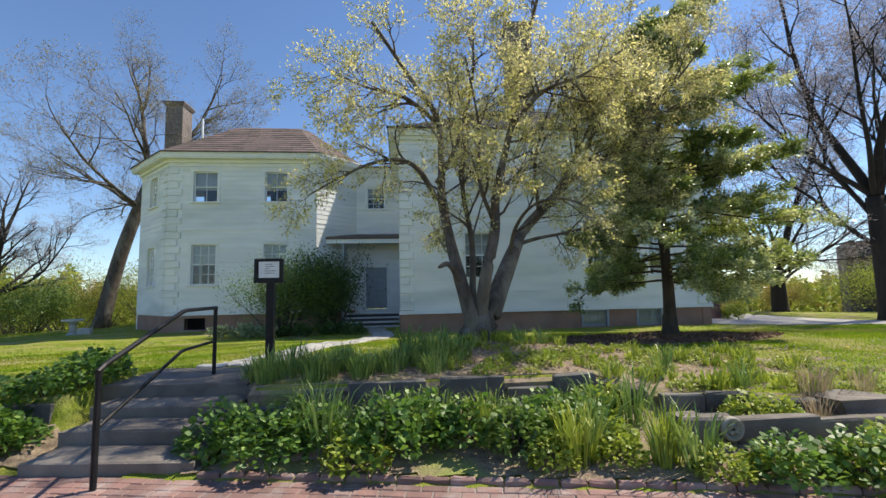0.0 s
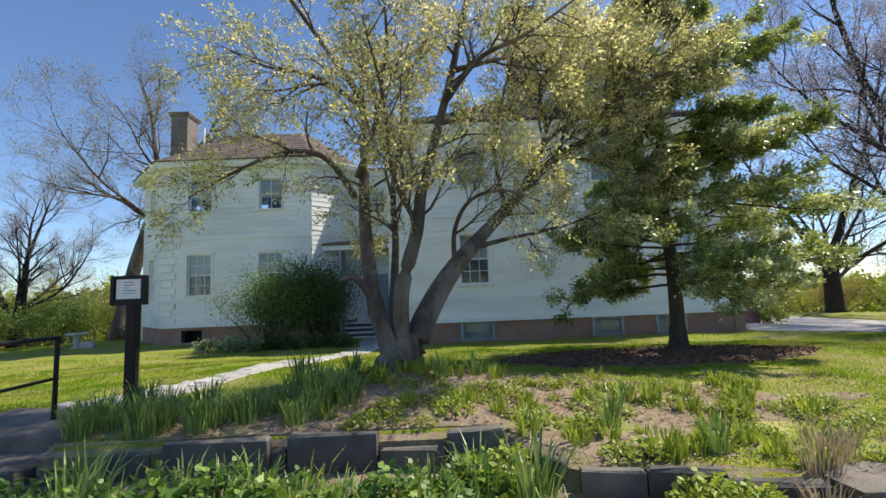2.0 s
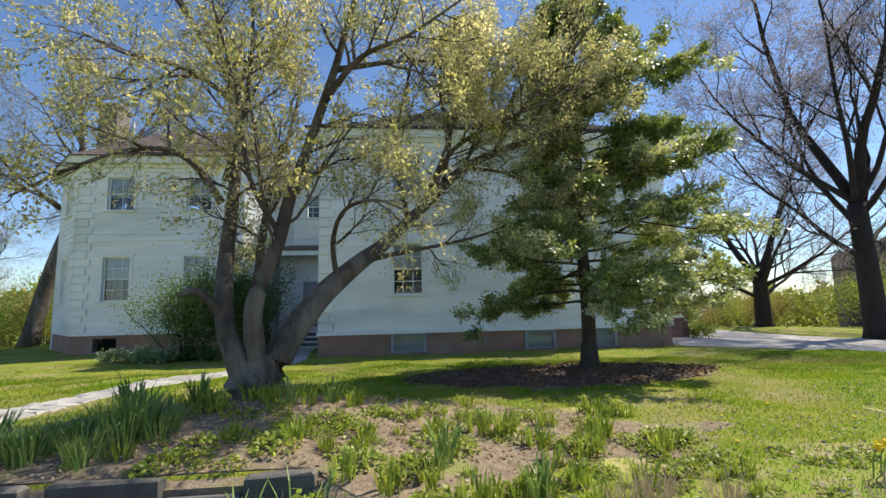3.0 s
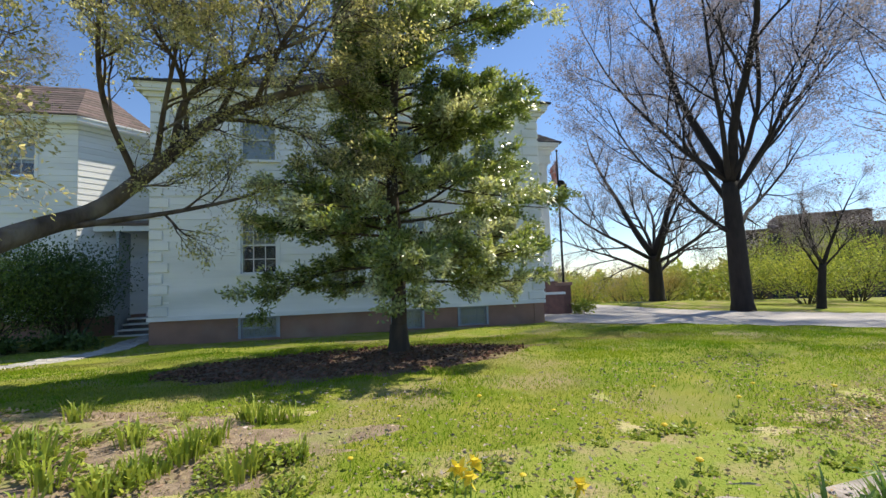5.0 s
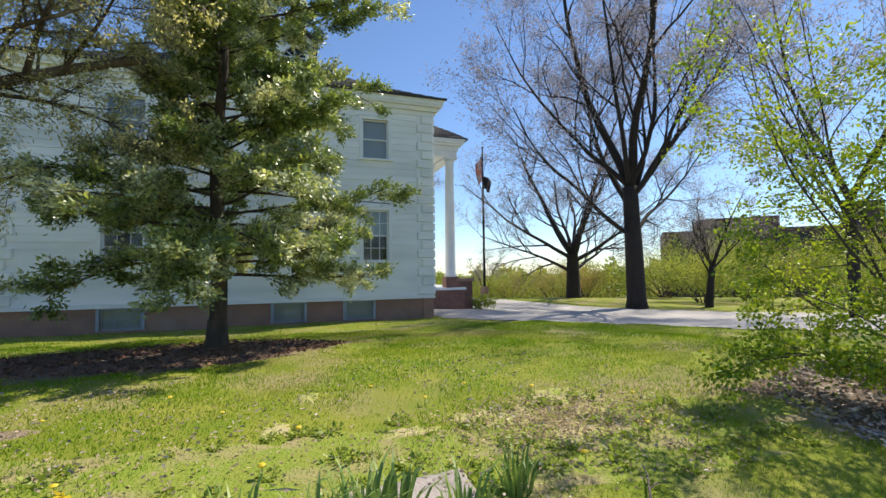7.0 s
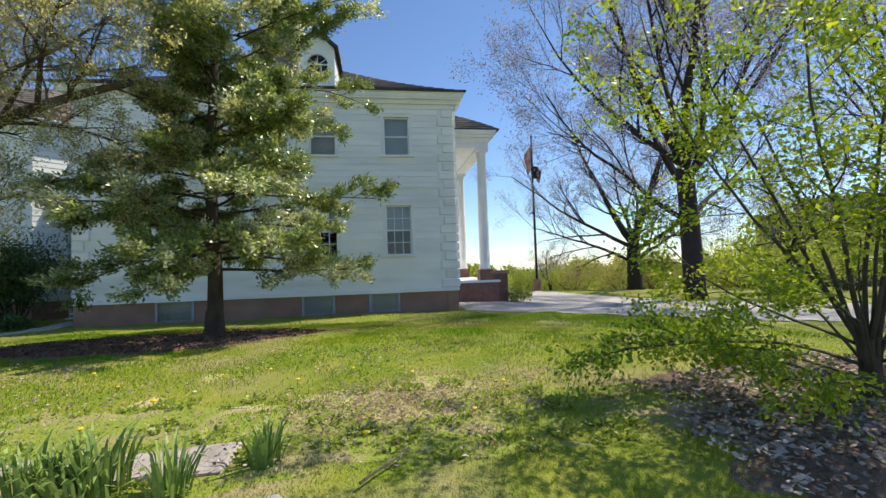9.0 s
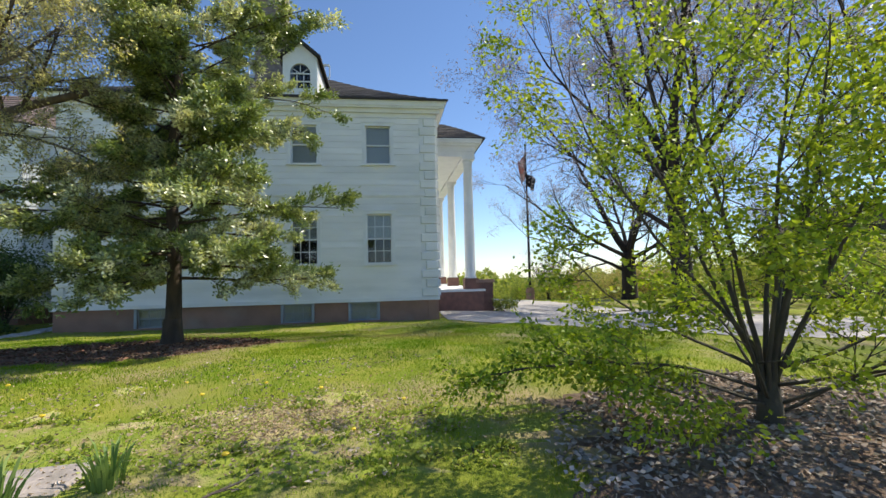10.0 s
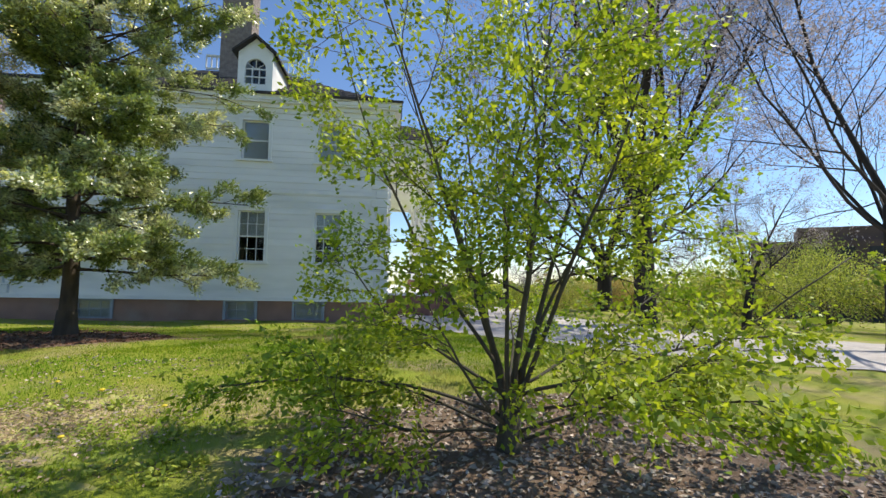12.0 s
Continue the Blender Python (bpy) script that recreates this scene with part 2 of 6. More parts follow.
def quads_mesh(name, V, material, n=4):
    """Many loose faces of n corners each, from an array (k, n, 3)."""
    V = np.asarray(V, dtype=np.float32)
    k = len(V)
    me = bpy.data.meshes.new(name)
    me.vertices.add(k * n)
    me.vertices.foreach_set("co", V.reshape(-1))
    me.loops.add(k * n)
    me.loops.foreach_set("vertex_index", np.arange(k * n, dtype=np.int32))
    me.polygons.add(k)
    me.polygons.foreach_set("loop_start", np.arange(0, k * n, n, dtype=np.int32))
    me.update(calc_edges=True)
    me.validate()
    me.materials.append(material)
    return me


def leaf_faces(rng, pts, dirs, length, width, droop=0.3, scatter=0.6, flat=0.0, face=None):
    """Leaf-shaped faces at points, pointing roughly along dirs; face turns their upper sides that way."""
    pts, dirs = np.asarray(pts), np.asarray(dirs)
    k = len(pts)
    d = dirs + rng.normal(0, scatter, (k, 3))
    d[:, 2] -= droop
    d /= np.linalg.norm(d, axis=1)[:, None] + 1e-9
    s = np.cross(d, rng.normal(0, 1, (k, 3)) + (np.array([0, 0, flat]) if face is None else face))
    s /= np.linalg.norm(s, axis=1)[:, None] + 1e-9
    ln = (length * rng.uniform(0.6, 1.25, k))[:, None]
    w = (width * rng.uniform(0.7, 1.2, k))[:, None]
    bend = np.cross(d, s) * ln * 0.12
    return np.stack([pts, pts + d * ln * 0.45 + s * w * 0.5 + bend, pts + d * ln, pts + d * ln * 0.45 - s * w * 0.5 + bend], axis=1)


def broad_leaves(rng, P, D, length, width, scatter=0.7):
    """Six-cornered broad leaves with a shallow fold, for plants close to the path."""
    k = len(P)
    d = D + rng.normal(0, scatter, (k, 3))
    d /= np.linalg.norm(d, axis=1)[:, None] + 1e-9
    s = np.cross(d, rng.normal(0, 0.7, (k, 3)) + np.array([0, 0, 1.4]))
    s /= np.linalg.norm(s, axis=1)[:, None] + 1e-9
    ln = (length * rng.uniform(0.55, 1.2, k))[:, None]
    w = (width * rng.uniform(0.7, 1.2, k))[:, None] * 0.5
    up = np.cross(s, d) * ln
    return np.stack([P, P + d * ln * 0.28 + s * w * 0.85 + up * 0.05, P + d * ln * 0.62 + s * w + up * 0.02, P + d * ln - up * 0.12, P + d * ln * 0.62 - s * w + up * 0.02, P + d * ln * 0.28 - s * w * 0.85 + up * 0.05], axis=1)


# ---- lie of the land ----
def ease(x, a, b):
    t = np.clip((x - a) / (b - a), 0, 1)
    return t * t * (3 - 2 * t)


def land(x, y):
    """Height of the ground."""
    x, y = np.asarray(x, dtype=float), np.asarray(y, dtype=float)
    lawn = np.interp(y, [3.0, 4.2, 5.2, 6.4, 8.2, 10.4, 14.0, 17.0, 22.0, 30.0, 36.0, 60.0, 140.0], [0.40, 0.44, 0.48, 0.53, 0.48, 0.38, 0.16, 0.0, 0.0, 0.02, -0.5, -3.2, -9.0])
    lawn = lawn - 0.052 * np.clip(x - 13.5, 0, 3.5) - 0.03 * np.clip(x - 17, 0, 60) - 0.05 * np.clip(-x - 14, 0, 40)
    lawn = lawn + 0.22 * np.exp(-((x - 0.4) / 1.7) ** 2 - ((y - 6.7) / 0.95) ** 2)
    lawn = lawn + 0.12 * ease(x, 4.0, 1.0) * np.exp(-((y - 5.6) / 1.6) ** 2)
    low = 0.10
    edge = 3.56 - 0.2 * x
    top = np.interp(x, [-9, 1.3, 1.8, 3.4, 4.5], [5.12, 5.12, 4.55, 4.25, 4.0])
    bed = 0.13 + 0.22 * np.clip((y - edge) / (top - edge), 0, 1)
    east = ease(x, 4.0, 5.2)
    west = np.where(y > top, lawn, np.where(y > edge, bed, low))
    slope = low + (lawn - low) * ease(y, 2.9 - 0.04 * (x - 5), 3.9 - 0.04 * (x - 5))
    z = west * (1 - east) + slope * east
    z = np.where((x > -4.22) & (x < -2.48) & (y > 4.2) & (y < 6.7), np.where(y < 5.6, 0.11, np.minimum(z, 0.52)), z)
    bumps = 0.012 * np.sin(2.1 * x + 1.3 * y) + 0.010 * np.sin(3.7 * x - 2.9 * y) + 0.02 * np.sin(0.7 * x + 0.9 * y)
    return z + bumps * np.clip((y - 5.2) * 2, 0, 1) * ((x > -2.4) | (y > 6.8))


def grid_sheet(name, xs, ys, material, lift=0.0, inside=None):
    X, Y = np.meshgrid(xs, ys)
    Z = land(X, Y) + lift
    nx, ny = len(xs), len(ys)
    idx = np.arange(nx * ny).reshape(ny, nx)
    F = np.stack([idx[:-1, :-1], idx[:-1, 1:], idx[1:, 1:], idx[1:, :-1]], -1).reshape(-1, 4)
    if inside is not None:
        cx = (X[:-1, :-1] + X[1:, 1:]) / 2
        cy = (Y[:-1, :-1] + Y[1:, 1:]) / 2
        F = F[inside(cx, cy).reshape(-1)]
    used, inv = np.unique(F, return_inverse=True)
    P = np.stack([X.reshape(-1), Y.reshape(-1), Z.reshape(-1)], -1)[used]
    me = bpy.data.meshes.new(name)
    me.from_pydata(P.tolist(), [], inv.reshape(-1, 4).tolist())
    me.materials.append(material)
    me.shade_smooth()
    return new(name, me)


def spaced(a, b, step):
    return np.linspace(a, b, max(2, int(round((b - a) / step)) + 1))


gx = np.unique(np.round(np.concatenate([-np.geomspace(20, 900, 14)[::-1], spaced(-20, -8, 0.6), spaced(-8, -4.4, 0.2), spaced(-4.3, -2.4, 0.1), spaced(-2.2, 16, 0.2), spaced(16, 34, 0.6), np.geomspace(34, 900, 14)]), 3))
gy = np.unique(np.round(np.concatenate([-np.geomspace(3, 500, 12)[::-1], spaced(-3, 3, 0.5), spaced(3, 5.4, 0.08), spaced(5.5, 12, 0.2), spaced(12, 36, 0.6), np.geomspace(36, 900, 14)]), 3))
tagged(grid_sheet("ground", gx, gy, LAWN), "sunlit spring lawn with worn yellowish patches", "lawn", kind="structure")


def blob_sheet(name, cx, cy, rx, ry, material, lift=0.03, seed=0.0, label="", category="", y_min=lambda x: -99.0, ragged=1.0):
    """A patch of other ground with an uneven outline, that sinks into the lawn at its rim."""
    rings, sides = 26, 120
    b = Build()
    for j in range(rings + 1):
        t = j / rings
        for i in range(sides):
            a = 2 * math.pi * i / sides
            w = 1 + ragged * (0.10 * math.sin(3 * a + seed) + 0.07 * math.sin(7 * a + 2 * seed) + 0.08 * math.sin(13 * a + seed) + 0.06 * math.sin(29 * a) + 0.04 * math.sin(47 * a + 3 * seed))
            x = cx + rx * w * t * math.cos(a)
            y = max(y_min(x), cy + ry * w * t * math.sin(a))
            b.v.append((x, y, float(land(x, y)) + lift * min(1.0, (1 - t) * 4, 0.4 + max(0.0, y - y_min(x)) * 6) - 0.02 * (t > 0.99)))
    for j in range(rings):
        for i in range(sides):
            i2 = (i + 1) % sides
            b.f.append((j * sides + i, (j + 1) * sides + i, (j + 1) * sides + i2, j * sides + i2))
    return tagged(new(name, b.mesh(name, material, True)), label, category, kind="structure")


blob_sheet("mulch_bed", 5.0, 9.9, 3.0, 1.55, MULCH, 0.03, 0.4, "dark bark mulch under the evergreen tree", "mulch")
blob_sheet("mulch_bed", 13.45, 3.8, 2.35, 1.75, MULCH, 0.03, 2.0, "dark bark mulch under the lime-green shrub", "mulch", lambda x: 2.72)
blob_sheet("planting_bed", 0.9, 5.9, 3.7, 1.45, SOIL, 0.025, 1.1, "litter-strewn soil round the many-stemmed tree", "soil", lambda x: float(np.interp(x, [-9, 1.3, 1.8, 3.4, 4.5], [5.2, 5.2, 4.66, 4.36, 4.1])))
BARE = mat("bare_earth", (0.46, 0.39, 0.21), (0.36, 0.36, 0.085), 9.0, 0.95, 0.7, 45, c3=(0.29, 0.36, 0.045), s3=4.0)
THIN = mat("thin_grass_earth", (0.235, 0.265, 0.035), (0.20, 0.265, 0.022), 6.0, 0.95, 0.7, 45, c3=(0.34, 0.28, 0.13), s3=2.6)
worn = random.Random(17)
worn_spots = [(3.4, 5.5, 0.7, 0.35), (4.1, 6.7, 0.4, 0.2), (8.9, 5.2, 0.42, 0.24), (9.55, 5.5, 0.36, 0.22), (9.3, 4.75, 0.4, 0.2)]
worn_spots += [(worn.gauss(9.2, 0.65), worn.gauss(5.25, 0.5), worn.uniform(0.08, 0.24), worn.uniform(0.06, 0.15)) for _k in range(9)]
blob_sheet("bare_strip", 7.4, 4.6, 4.2, 0.8, THIN, 0.006, 0.7, "thin yellowing grass and pale earth along the path", "soil", ragged=1.6)
for cx, cy, rx, ry in worn_spots:
    blob_sheet("bare_patch", cx, cy, rx, ry, BARE, 0.008, cx * 5, "bare brownish earth showing through thin grass", "soil", ragged=2.2)
tagged(grid_sheet("planting_bed", spaced(-2.5, 4.3, 0.1), spaced(2.6, 5.1, 0.08), SOIL, 0.015, lambda x, y: (y > 3.62 - 0.2 * x) & (y < np.interp(x, [-9, 1.3, 1.8, 3.4, 4.5], [5.06, 5.06, 4.5, 4.2, 3.95]))), "brown soil of the terraced planting bed", "soil", kind="structure")
tagged(grid_sheet("planting_bed", spaced(-9.0, -2.5, 0.15), spaced(4.0, 5.06, 0.1), SOIL, 0.015, lambda x, y: y > 3.62 - 0.2 * x), "brown soil of the planting bed beside the steps", "soil", kind="structure")


def drive_area(x, y):
    near = np.interp(x, [12.2, 12.8, 14.2, 16.7, 20.0, 24.0, 40.0], [17.2, 13.6, 11.4, 9.3, 7.8, 6.6, 4.0])
    far = np.interp(x, [12.2, 16.0, 20.0, 22.5, 24.0, 40.0], [33.0, 32.0, 27.0, 21.0, 19.2, 12.5])
    return (y > near) & (y < far) & ~((x < 14.9) & (y > 19.9))


tagged(grid_sheet("driveway", spaced(12.2, 40, 0.25), spaced(5, 34, 0.25), GRAVEL, 0.02, drive_area), "pale sunlit gravel driveway in front of the portico", "driveway", kind="structure")

# ---- house ----
house = thing("house", "large white two-storey wooden mansion with portico, corner quoins and stone base", "house")


def facet(x0, y0, x1, y1):
    """Placing function of a wall that runs from one corner to the other; d grows outwards, to the right-hand side of the run."""
    length = math.hypot(x1 - x0, y1 - y0)
    ux, uy = (x1 - x0) / length, (y1 - y0) / length
    return (lambda u, d, z: (x0 + ux * u + uy * d, y0 + uy * u - ux * d, z)), length


ZB, ZBAND, ZTOP = 0.72, 4.60, 7.44
COURSE = 0.228


def cuts(lo, hi, holes_u):
    """What is left of the run lo to hi between the holes."""
    out, at_ = [], lo
    for a, b in sorted(holes_u):
        if b <= at_ or a >= hi:
            continue
        if a > at_:
            out.append((at_, a))
        at_ = max(at_, b)
    if at_ < hi:
        out.append((at_, hi))
    return out


def wall_core(parent, F, length, holes, z0, z1, material, name="wall", d=(-0.22, 0.0)):
    """A thick wall, pierced by holes (u0, u1, z0, z1)."""
    b = Build()
    levels = sorted({z0, z1, *[h[2] for h in holes if z0 < h[2] < z1], *[h[3] for h in holes if z0 < h[3] < z1]})
    for za, zb in zip(levels, levels[1:]):
        for ua, ub in cuts(0, length, [(h[0], h[1]) for h in holes if h[2] < zb and h[3] > za]):
            b.box(F, (ua, ub), d, (za, zb))
    return part(name, b, material, parent)


BOARDS = []


def boards(wall, F, length, holes, z0, z1, ends=(0.0, 0.0)):
    """Wide boards laid over a wall, each a little proud at its foot; kept for the end of the build."""
    BOARDS.append((wall, F, length, holes, z0, z1, ends))


def sash_window(parent, F, u0, u1, z0, z1, panes=(2, 4), blind=0.0, casing=True, paint=None):
    """A window set in its hole: casing and sill outside, two sashes with bars, glass, dark panel painted as room shade
    or blind behind.
    """
    b = Build()
    c = 0.11
    if casing:
        for U, Z in (((u0 - c, u0), (z0, z1)), ((u1, u1 + c), (z0, z1)), ((u0 - c - 0.03, u1 + c + 0.03), (z1, z1 + c)), ((u0 - c - 0.05, u1 + c + 0.05), (z1 + c, z1 + c + 0.04))):
            b.box(F, U, (-0.02, 0.055 if Z[0] < z1 + c - 0.01 else 0.08), Z)
    else:
        for U, Z in (((u0 - 0.08, u0), (z0, z1)), ((u1, u1 + 0.08), (z0, z1)), ((u0 - 0.08, u1 + 0.08), (z1, z1 + 0.035))):
            b.box(F, U, (-0.06, 0.02), Z)
    win = part("window", b, TRIM if casing else DOORGREY, parent, "white-painted window casing" if casing else "weathered grey cellar window frame")
    part("sill", Build().box(F, (u0 - c - 0.06, u1 + c + 0.06), (-0.05, 0.11), (z0 - 0.07, z0)), TRIM if casing else STONE, win)
    zm = (z0 + z1) / 2
    for name, za, zb, dep in (("sash", zm - 0.02, z1, -0.07), ("sash", z0, zm + 0.02, -0.105)):
        s = Build()
        r = 0.045
        s.box(F, (u0, u0 + r), (dep - 0.03, dep), (za, zb)).box(F, (u1 - r, u1), (dep - 0.03, dep), (za, zb))
        s.box(F, (u0 + r, u1 - r), (dep - 0.03, dep), (za, za + r)).box(F, (u0 + r, u1 - r), (dep - 0.03, dep), (zb - r, zb))
        for i in range(1, panes[0] + 1):
            x = u0 + (u1 - u0) * i / (panes[0] + 1)
            s.box(F, (x - 0.011, x + 0.011), (dep - 0.025, dep - 0.004), (za + r, zb - r))
        rows = max(1, panes[1] // 2)
        for i in range(1, rows):
            z = za + (zb - za) * i / rows
            s.box(F, (u0 + r, u1 - r), (dep - 0.024, dep - 0.005), (z - 0.011, z + 0.011))
        part(name, s, paint or TRIM, win)
        g = part("pane", Build().box(F, (u0 + 0.02, u1 - 0.02), (dep - 0.018, dep - 0.013), (za + 0.02, zb - 0.02)), GLASS, win, "window glass")
        g.visible_shadow = False
    # flat dark panel, its colour stands in for the room's shade
    part("room_back", Build().box(F, (u0 - 0.2, u1 + 0.2), (-1.6, -1.55), (z0 - 0.3, z1 + 0.3)), DARK, win, "dark panel standing in for the shade of the room")
    if blind:
        part("blind", Build().box(F, (u0 + 0.01, u1 - 0.01), (-0.175, -0.17), (z1 - (z1 - z0) * blind, z1)), BLIND, win, "pale linen blind drawn behind the glass")
    return win


def quoins(parent, F, u0, u1, z0, z1, name="quoin_strip"):
    """Rusticated corner blocks, long and short by turns."""
    strip = part(name, Build().box(F, (u0, u1), (-0.02, 0.012), (z0, z1)), TRIM, parent)
    n = int((z1 - z0) / 0.33)
    h = (z1 - z0) / n
    for i in range(n):
        short = 0.16 if i % 2 else 0.0
        left = u0 + (short if u0 > 1 else 0)
        right = u1 - (short if u0 <= 1 else 0)
        b = Build().prism([F(left, 0.012, z0 + i * h + 0.02), F(right, 0.012, z0 + i * h + 0.02), F(right, 0.012, z0 + (i + 1) * h - 0.02), F(left, 0.012, z0 + (i + 1) * h - 0.02)],
                          [F(left + 0.025, 0.085, z0 + i * h + 0.04), F(right - 0.025, 0.085, z0 + i * h + 0.04), F(right - 0.025, 0.085, z0 + (i + 1) * h - 0.04), F(left + 0.025, 0.085, z0 + (i + 1) * h - 0.04)])
        part("quoin", b, WHITE, strip)


def cornice(parent, F, u0, u1, z0, over=0.5, mitre=(1.0, 1.0)):
    """Stepped mouldings under the eave, mitred at the ends."""
    steps = ((0.0, 0.16, 0.05), (0.16, 0.30, 0.16), (0.30, 0.36, over - 0.08), (0.36, 0.50, over - 0.04), (0.50, 0.56, over))
    b = Build()
    for a, c, o in steps:
        lo, hi = u0 - o * mitre[0], u1 + o * mitre[1]
        b.prism([F(u0, -0.1, z0 + a), F(u1, -0.1, z0 + a), F(u1, -0.1, z0 + c), F(u0, -0.1, z0 + c)],
                [F(lo, o, z0 + a), F(hi, o, z0 + a), F(hi, o, z0 + c), F(lo, o, z0 + c)])
    return part("cornice", b, TRIM, parent, "white moulded cornice")


# main block: long side wall towards the garden
MX0, MX1, MY0, MY1 = -0.88, 11.92, 17.06, 39.6
F, ML = facet(MX0, MY0, MX1, MY0)
low = [(1.69, 2.75), (6.70, 7.62), (9.33, 10.25)]
low = [(a - MX0, b - MX0) for a, b in low]
basew = [(1.69 - MX0, 2.75 - MX0), (6.43 - MX0, 7.40 - MX0), (8.74 - MX0, 9.69 - MX0)]
holes = [(a, b, 2.08, 3.88) for a, b in low] + [(a, b, 5.72, 7.13) for a, b in low]
bholes = [(a, b, 0.06, 0.69) for a, b in basew]
wall = wall_core(house, F, ML, holes, ZB, ZTOP, WHITE)
boards(wall, F, ML, holes, ZB + 0.12, ZTOP, (0.0, 0.62))
base = wall_core(house, F, ML, bholes, -0.5, ZB, STONE, "stone_base", (-0.4, -0.04))
part("plinth_board", Build().box(F, (-0.03, ML + 0.03), (0.0, 0.07), (ZB, ZB + 0.12)), TRIM, house)
part("band_course", Build().box(F, (0, ML), (0.0, 0.055), (ZBAND - 0.06, ZBAND + 0.06)), TRIM, house)
for a, b in low:
    sash_window(house, F, a, b, 2.08, 3.88, (2, 4), 0.5)
    sash_window(house, F, a, b, 5.72, 7.13, (0, 2), 0.97)
for a, b in basew:
    sash_window(house, F, a, b, 0.06, 0.69, (2, 2), 0.95, False, DOORGREY)
quoins(house, F, ML - 0.62, ML, ZB + 0.12, ZTOP)
quoins(house, F, 0.0, 0.55, ZB + 0.12, ZTOP)
cornice(house, F, 0, ML, ZTOP, 0.38)
# the other three sides, plain
FE, EL = facet(MX1, MY0, MX1, MY1)
wall_core(house, FE, EL, [], ZB, ZTOP, WHITE)
wall_core(house, FE, EL, [], -0.8, ZB, STONE, "stone_base", (-0.4, -0.04))
cornice(house, FE, 0, EL, ZTOP, 0.38)
quoins(house, FE, 0.02, 0.62, ZB + 0.12, ZTOP)
FW, WL = facet(MX0, MY1, MX0, MY0)
wall_core(house, FW, WL, [], ZB, ZTOP, WHITE)
wall_core(house, FW, WL - 0.41, [], -0.6, ZB, STONE, "stone_base", (-0.4, -0.04))
cornice(house, FW, 0, WL, ZTOP, 0.38)
FN, NL = facet(MX1, MY1, MX0, MY1)
wall_core(house, FN, NL, [], -0.9, ZTOP, WHITE)
cornice(house, FN, 0, NL, ZTOP, 0.38)


def hip_roof(parent, ring, ring_top, material, rows=14, name="roof", rise_curve=0.12):
    """A hipped roof laid in overlapping shingle courses between an eave ring and a top ring, slightly bell-cast."""
    b = Build()
    n = len(ring)
    lo = [Vector(p) for p in ring]
    hi = [Vector(p) for p in ring_top]

    def at(i, t, lift=0.0):
        p = lo[i].lerp(hi[i], t)
        p.z += -rise_curve * 4 * t * (1 - t) + lift
        return p
    for k in range(rows):
        t0, t1 = k / rows, (k + 1) / rows + 0.25 / rows
        for i in range(n):
            j = (i + 1) % n
            span = (at(j, t0) - at(i, t0)).length
            m = max(1, int(span / 0.55))
            for s in range(m):
                a0, a1 = s / m, (s + 1) / m
                q = [at(i, t0, 0.035).lerp(at(j, t0, 0.035), a0), at(i, t0, 0.035).lerp(at(j, t0, 0.035), a1),
                     at(i, min(t1, 1), 0.004).lerp(at(j, min(t1, 1), 0.004), a1), at(i, min(t1, 1), 0.004).lerp(at(j, min(t1, 1), 0.004), a0)]
                c = len(b.v)
                e = [p - Vector((0, 0, 0.05)) for p in q[:2]]
                b.v += [tuple(p) for p in q] + [tuple(p) for p in e]
                b.f += [(c, c + 1, c + 2, c + 3), (c + 4, c + 5, c + 1, c)]
    c = len(b.v)
    b.v += [tuple(at(i, 1.0, 0.0)) for i in range(n)] + [tuple(p - Vector((0, 0, 0.02))) for p in lo]
    b.f += [tuple(c + i for i in range(n)), tuple(c + n + i for i in reversed(range(n)))]
    return part(name, b, material, parent, "weathered shingle roof")


ZE = ZTOP + 0.57
o, dk = 0.42, 4.8
hip_roof(house, [(MX0 - o, MY0 - o, ZE), (MX1 + o, MY0 - o, ZE), (MX1 + o, MY1 + o, ZE), (MX0 - o, MY1 + o, ZE)],
         [(MX0 - o + dk, MY0 - o + dk, ZE + 2.8), (MX1 + o - dk, MY0 - o + dk, ZE + 2.8), (MX1 + o - dk, MY1 + o - dk, ZE + 2.8), (MX0 - o + dk, MY1 + o - dk, ZE + 2.8)], SHINGLE)
part("roof_edge", Build().box(F, (-o - 0.03, ML + o + 0.03), (o - 0.06, o + 0.03), (ZE - 0.035, ZE + 0.03)), SHINGLE, house)
# roof rail on the flat deck
FB, _ = facet(MX0 - o + dk, MY0 - o + dk, MX1 + o - dk, MY0 - o + dk)
rail = part("roof_rail", Build().box(FB, (0, _), (-0.04, 0.04), (ZE + 2.85, ZE + 2.93)).box(FB, (0, _), (-0.05, 0.05), (ZE + 3.45, ZE + 3.53)), TRIM, house)
nb = int(_ / 0.22)
for i in range(nb + 1):
    part("baluster", Build().box(FB, (_ * i / nb - 0.025, _ * i / nb + 0.025), (-0.025, 0.025), (ZE + 2.93, ZE + 3.45)), TRIM, rail)


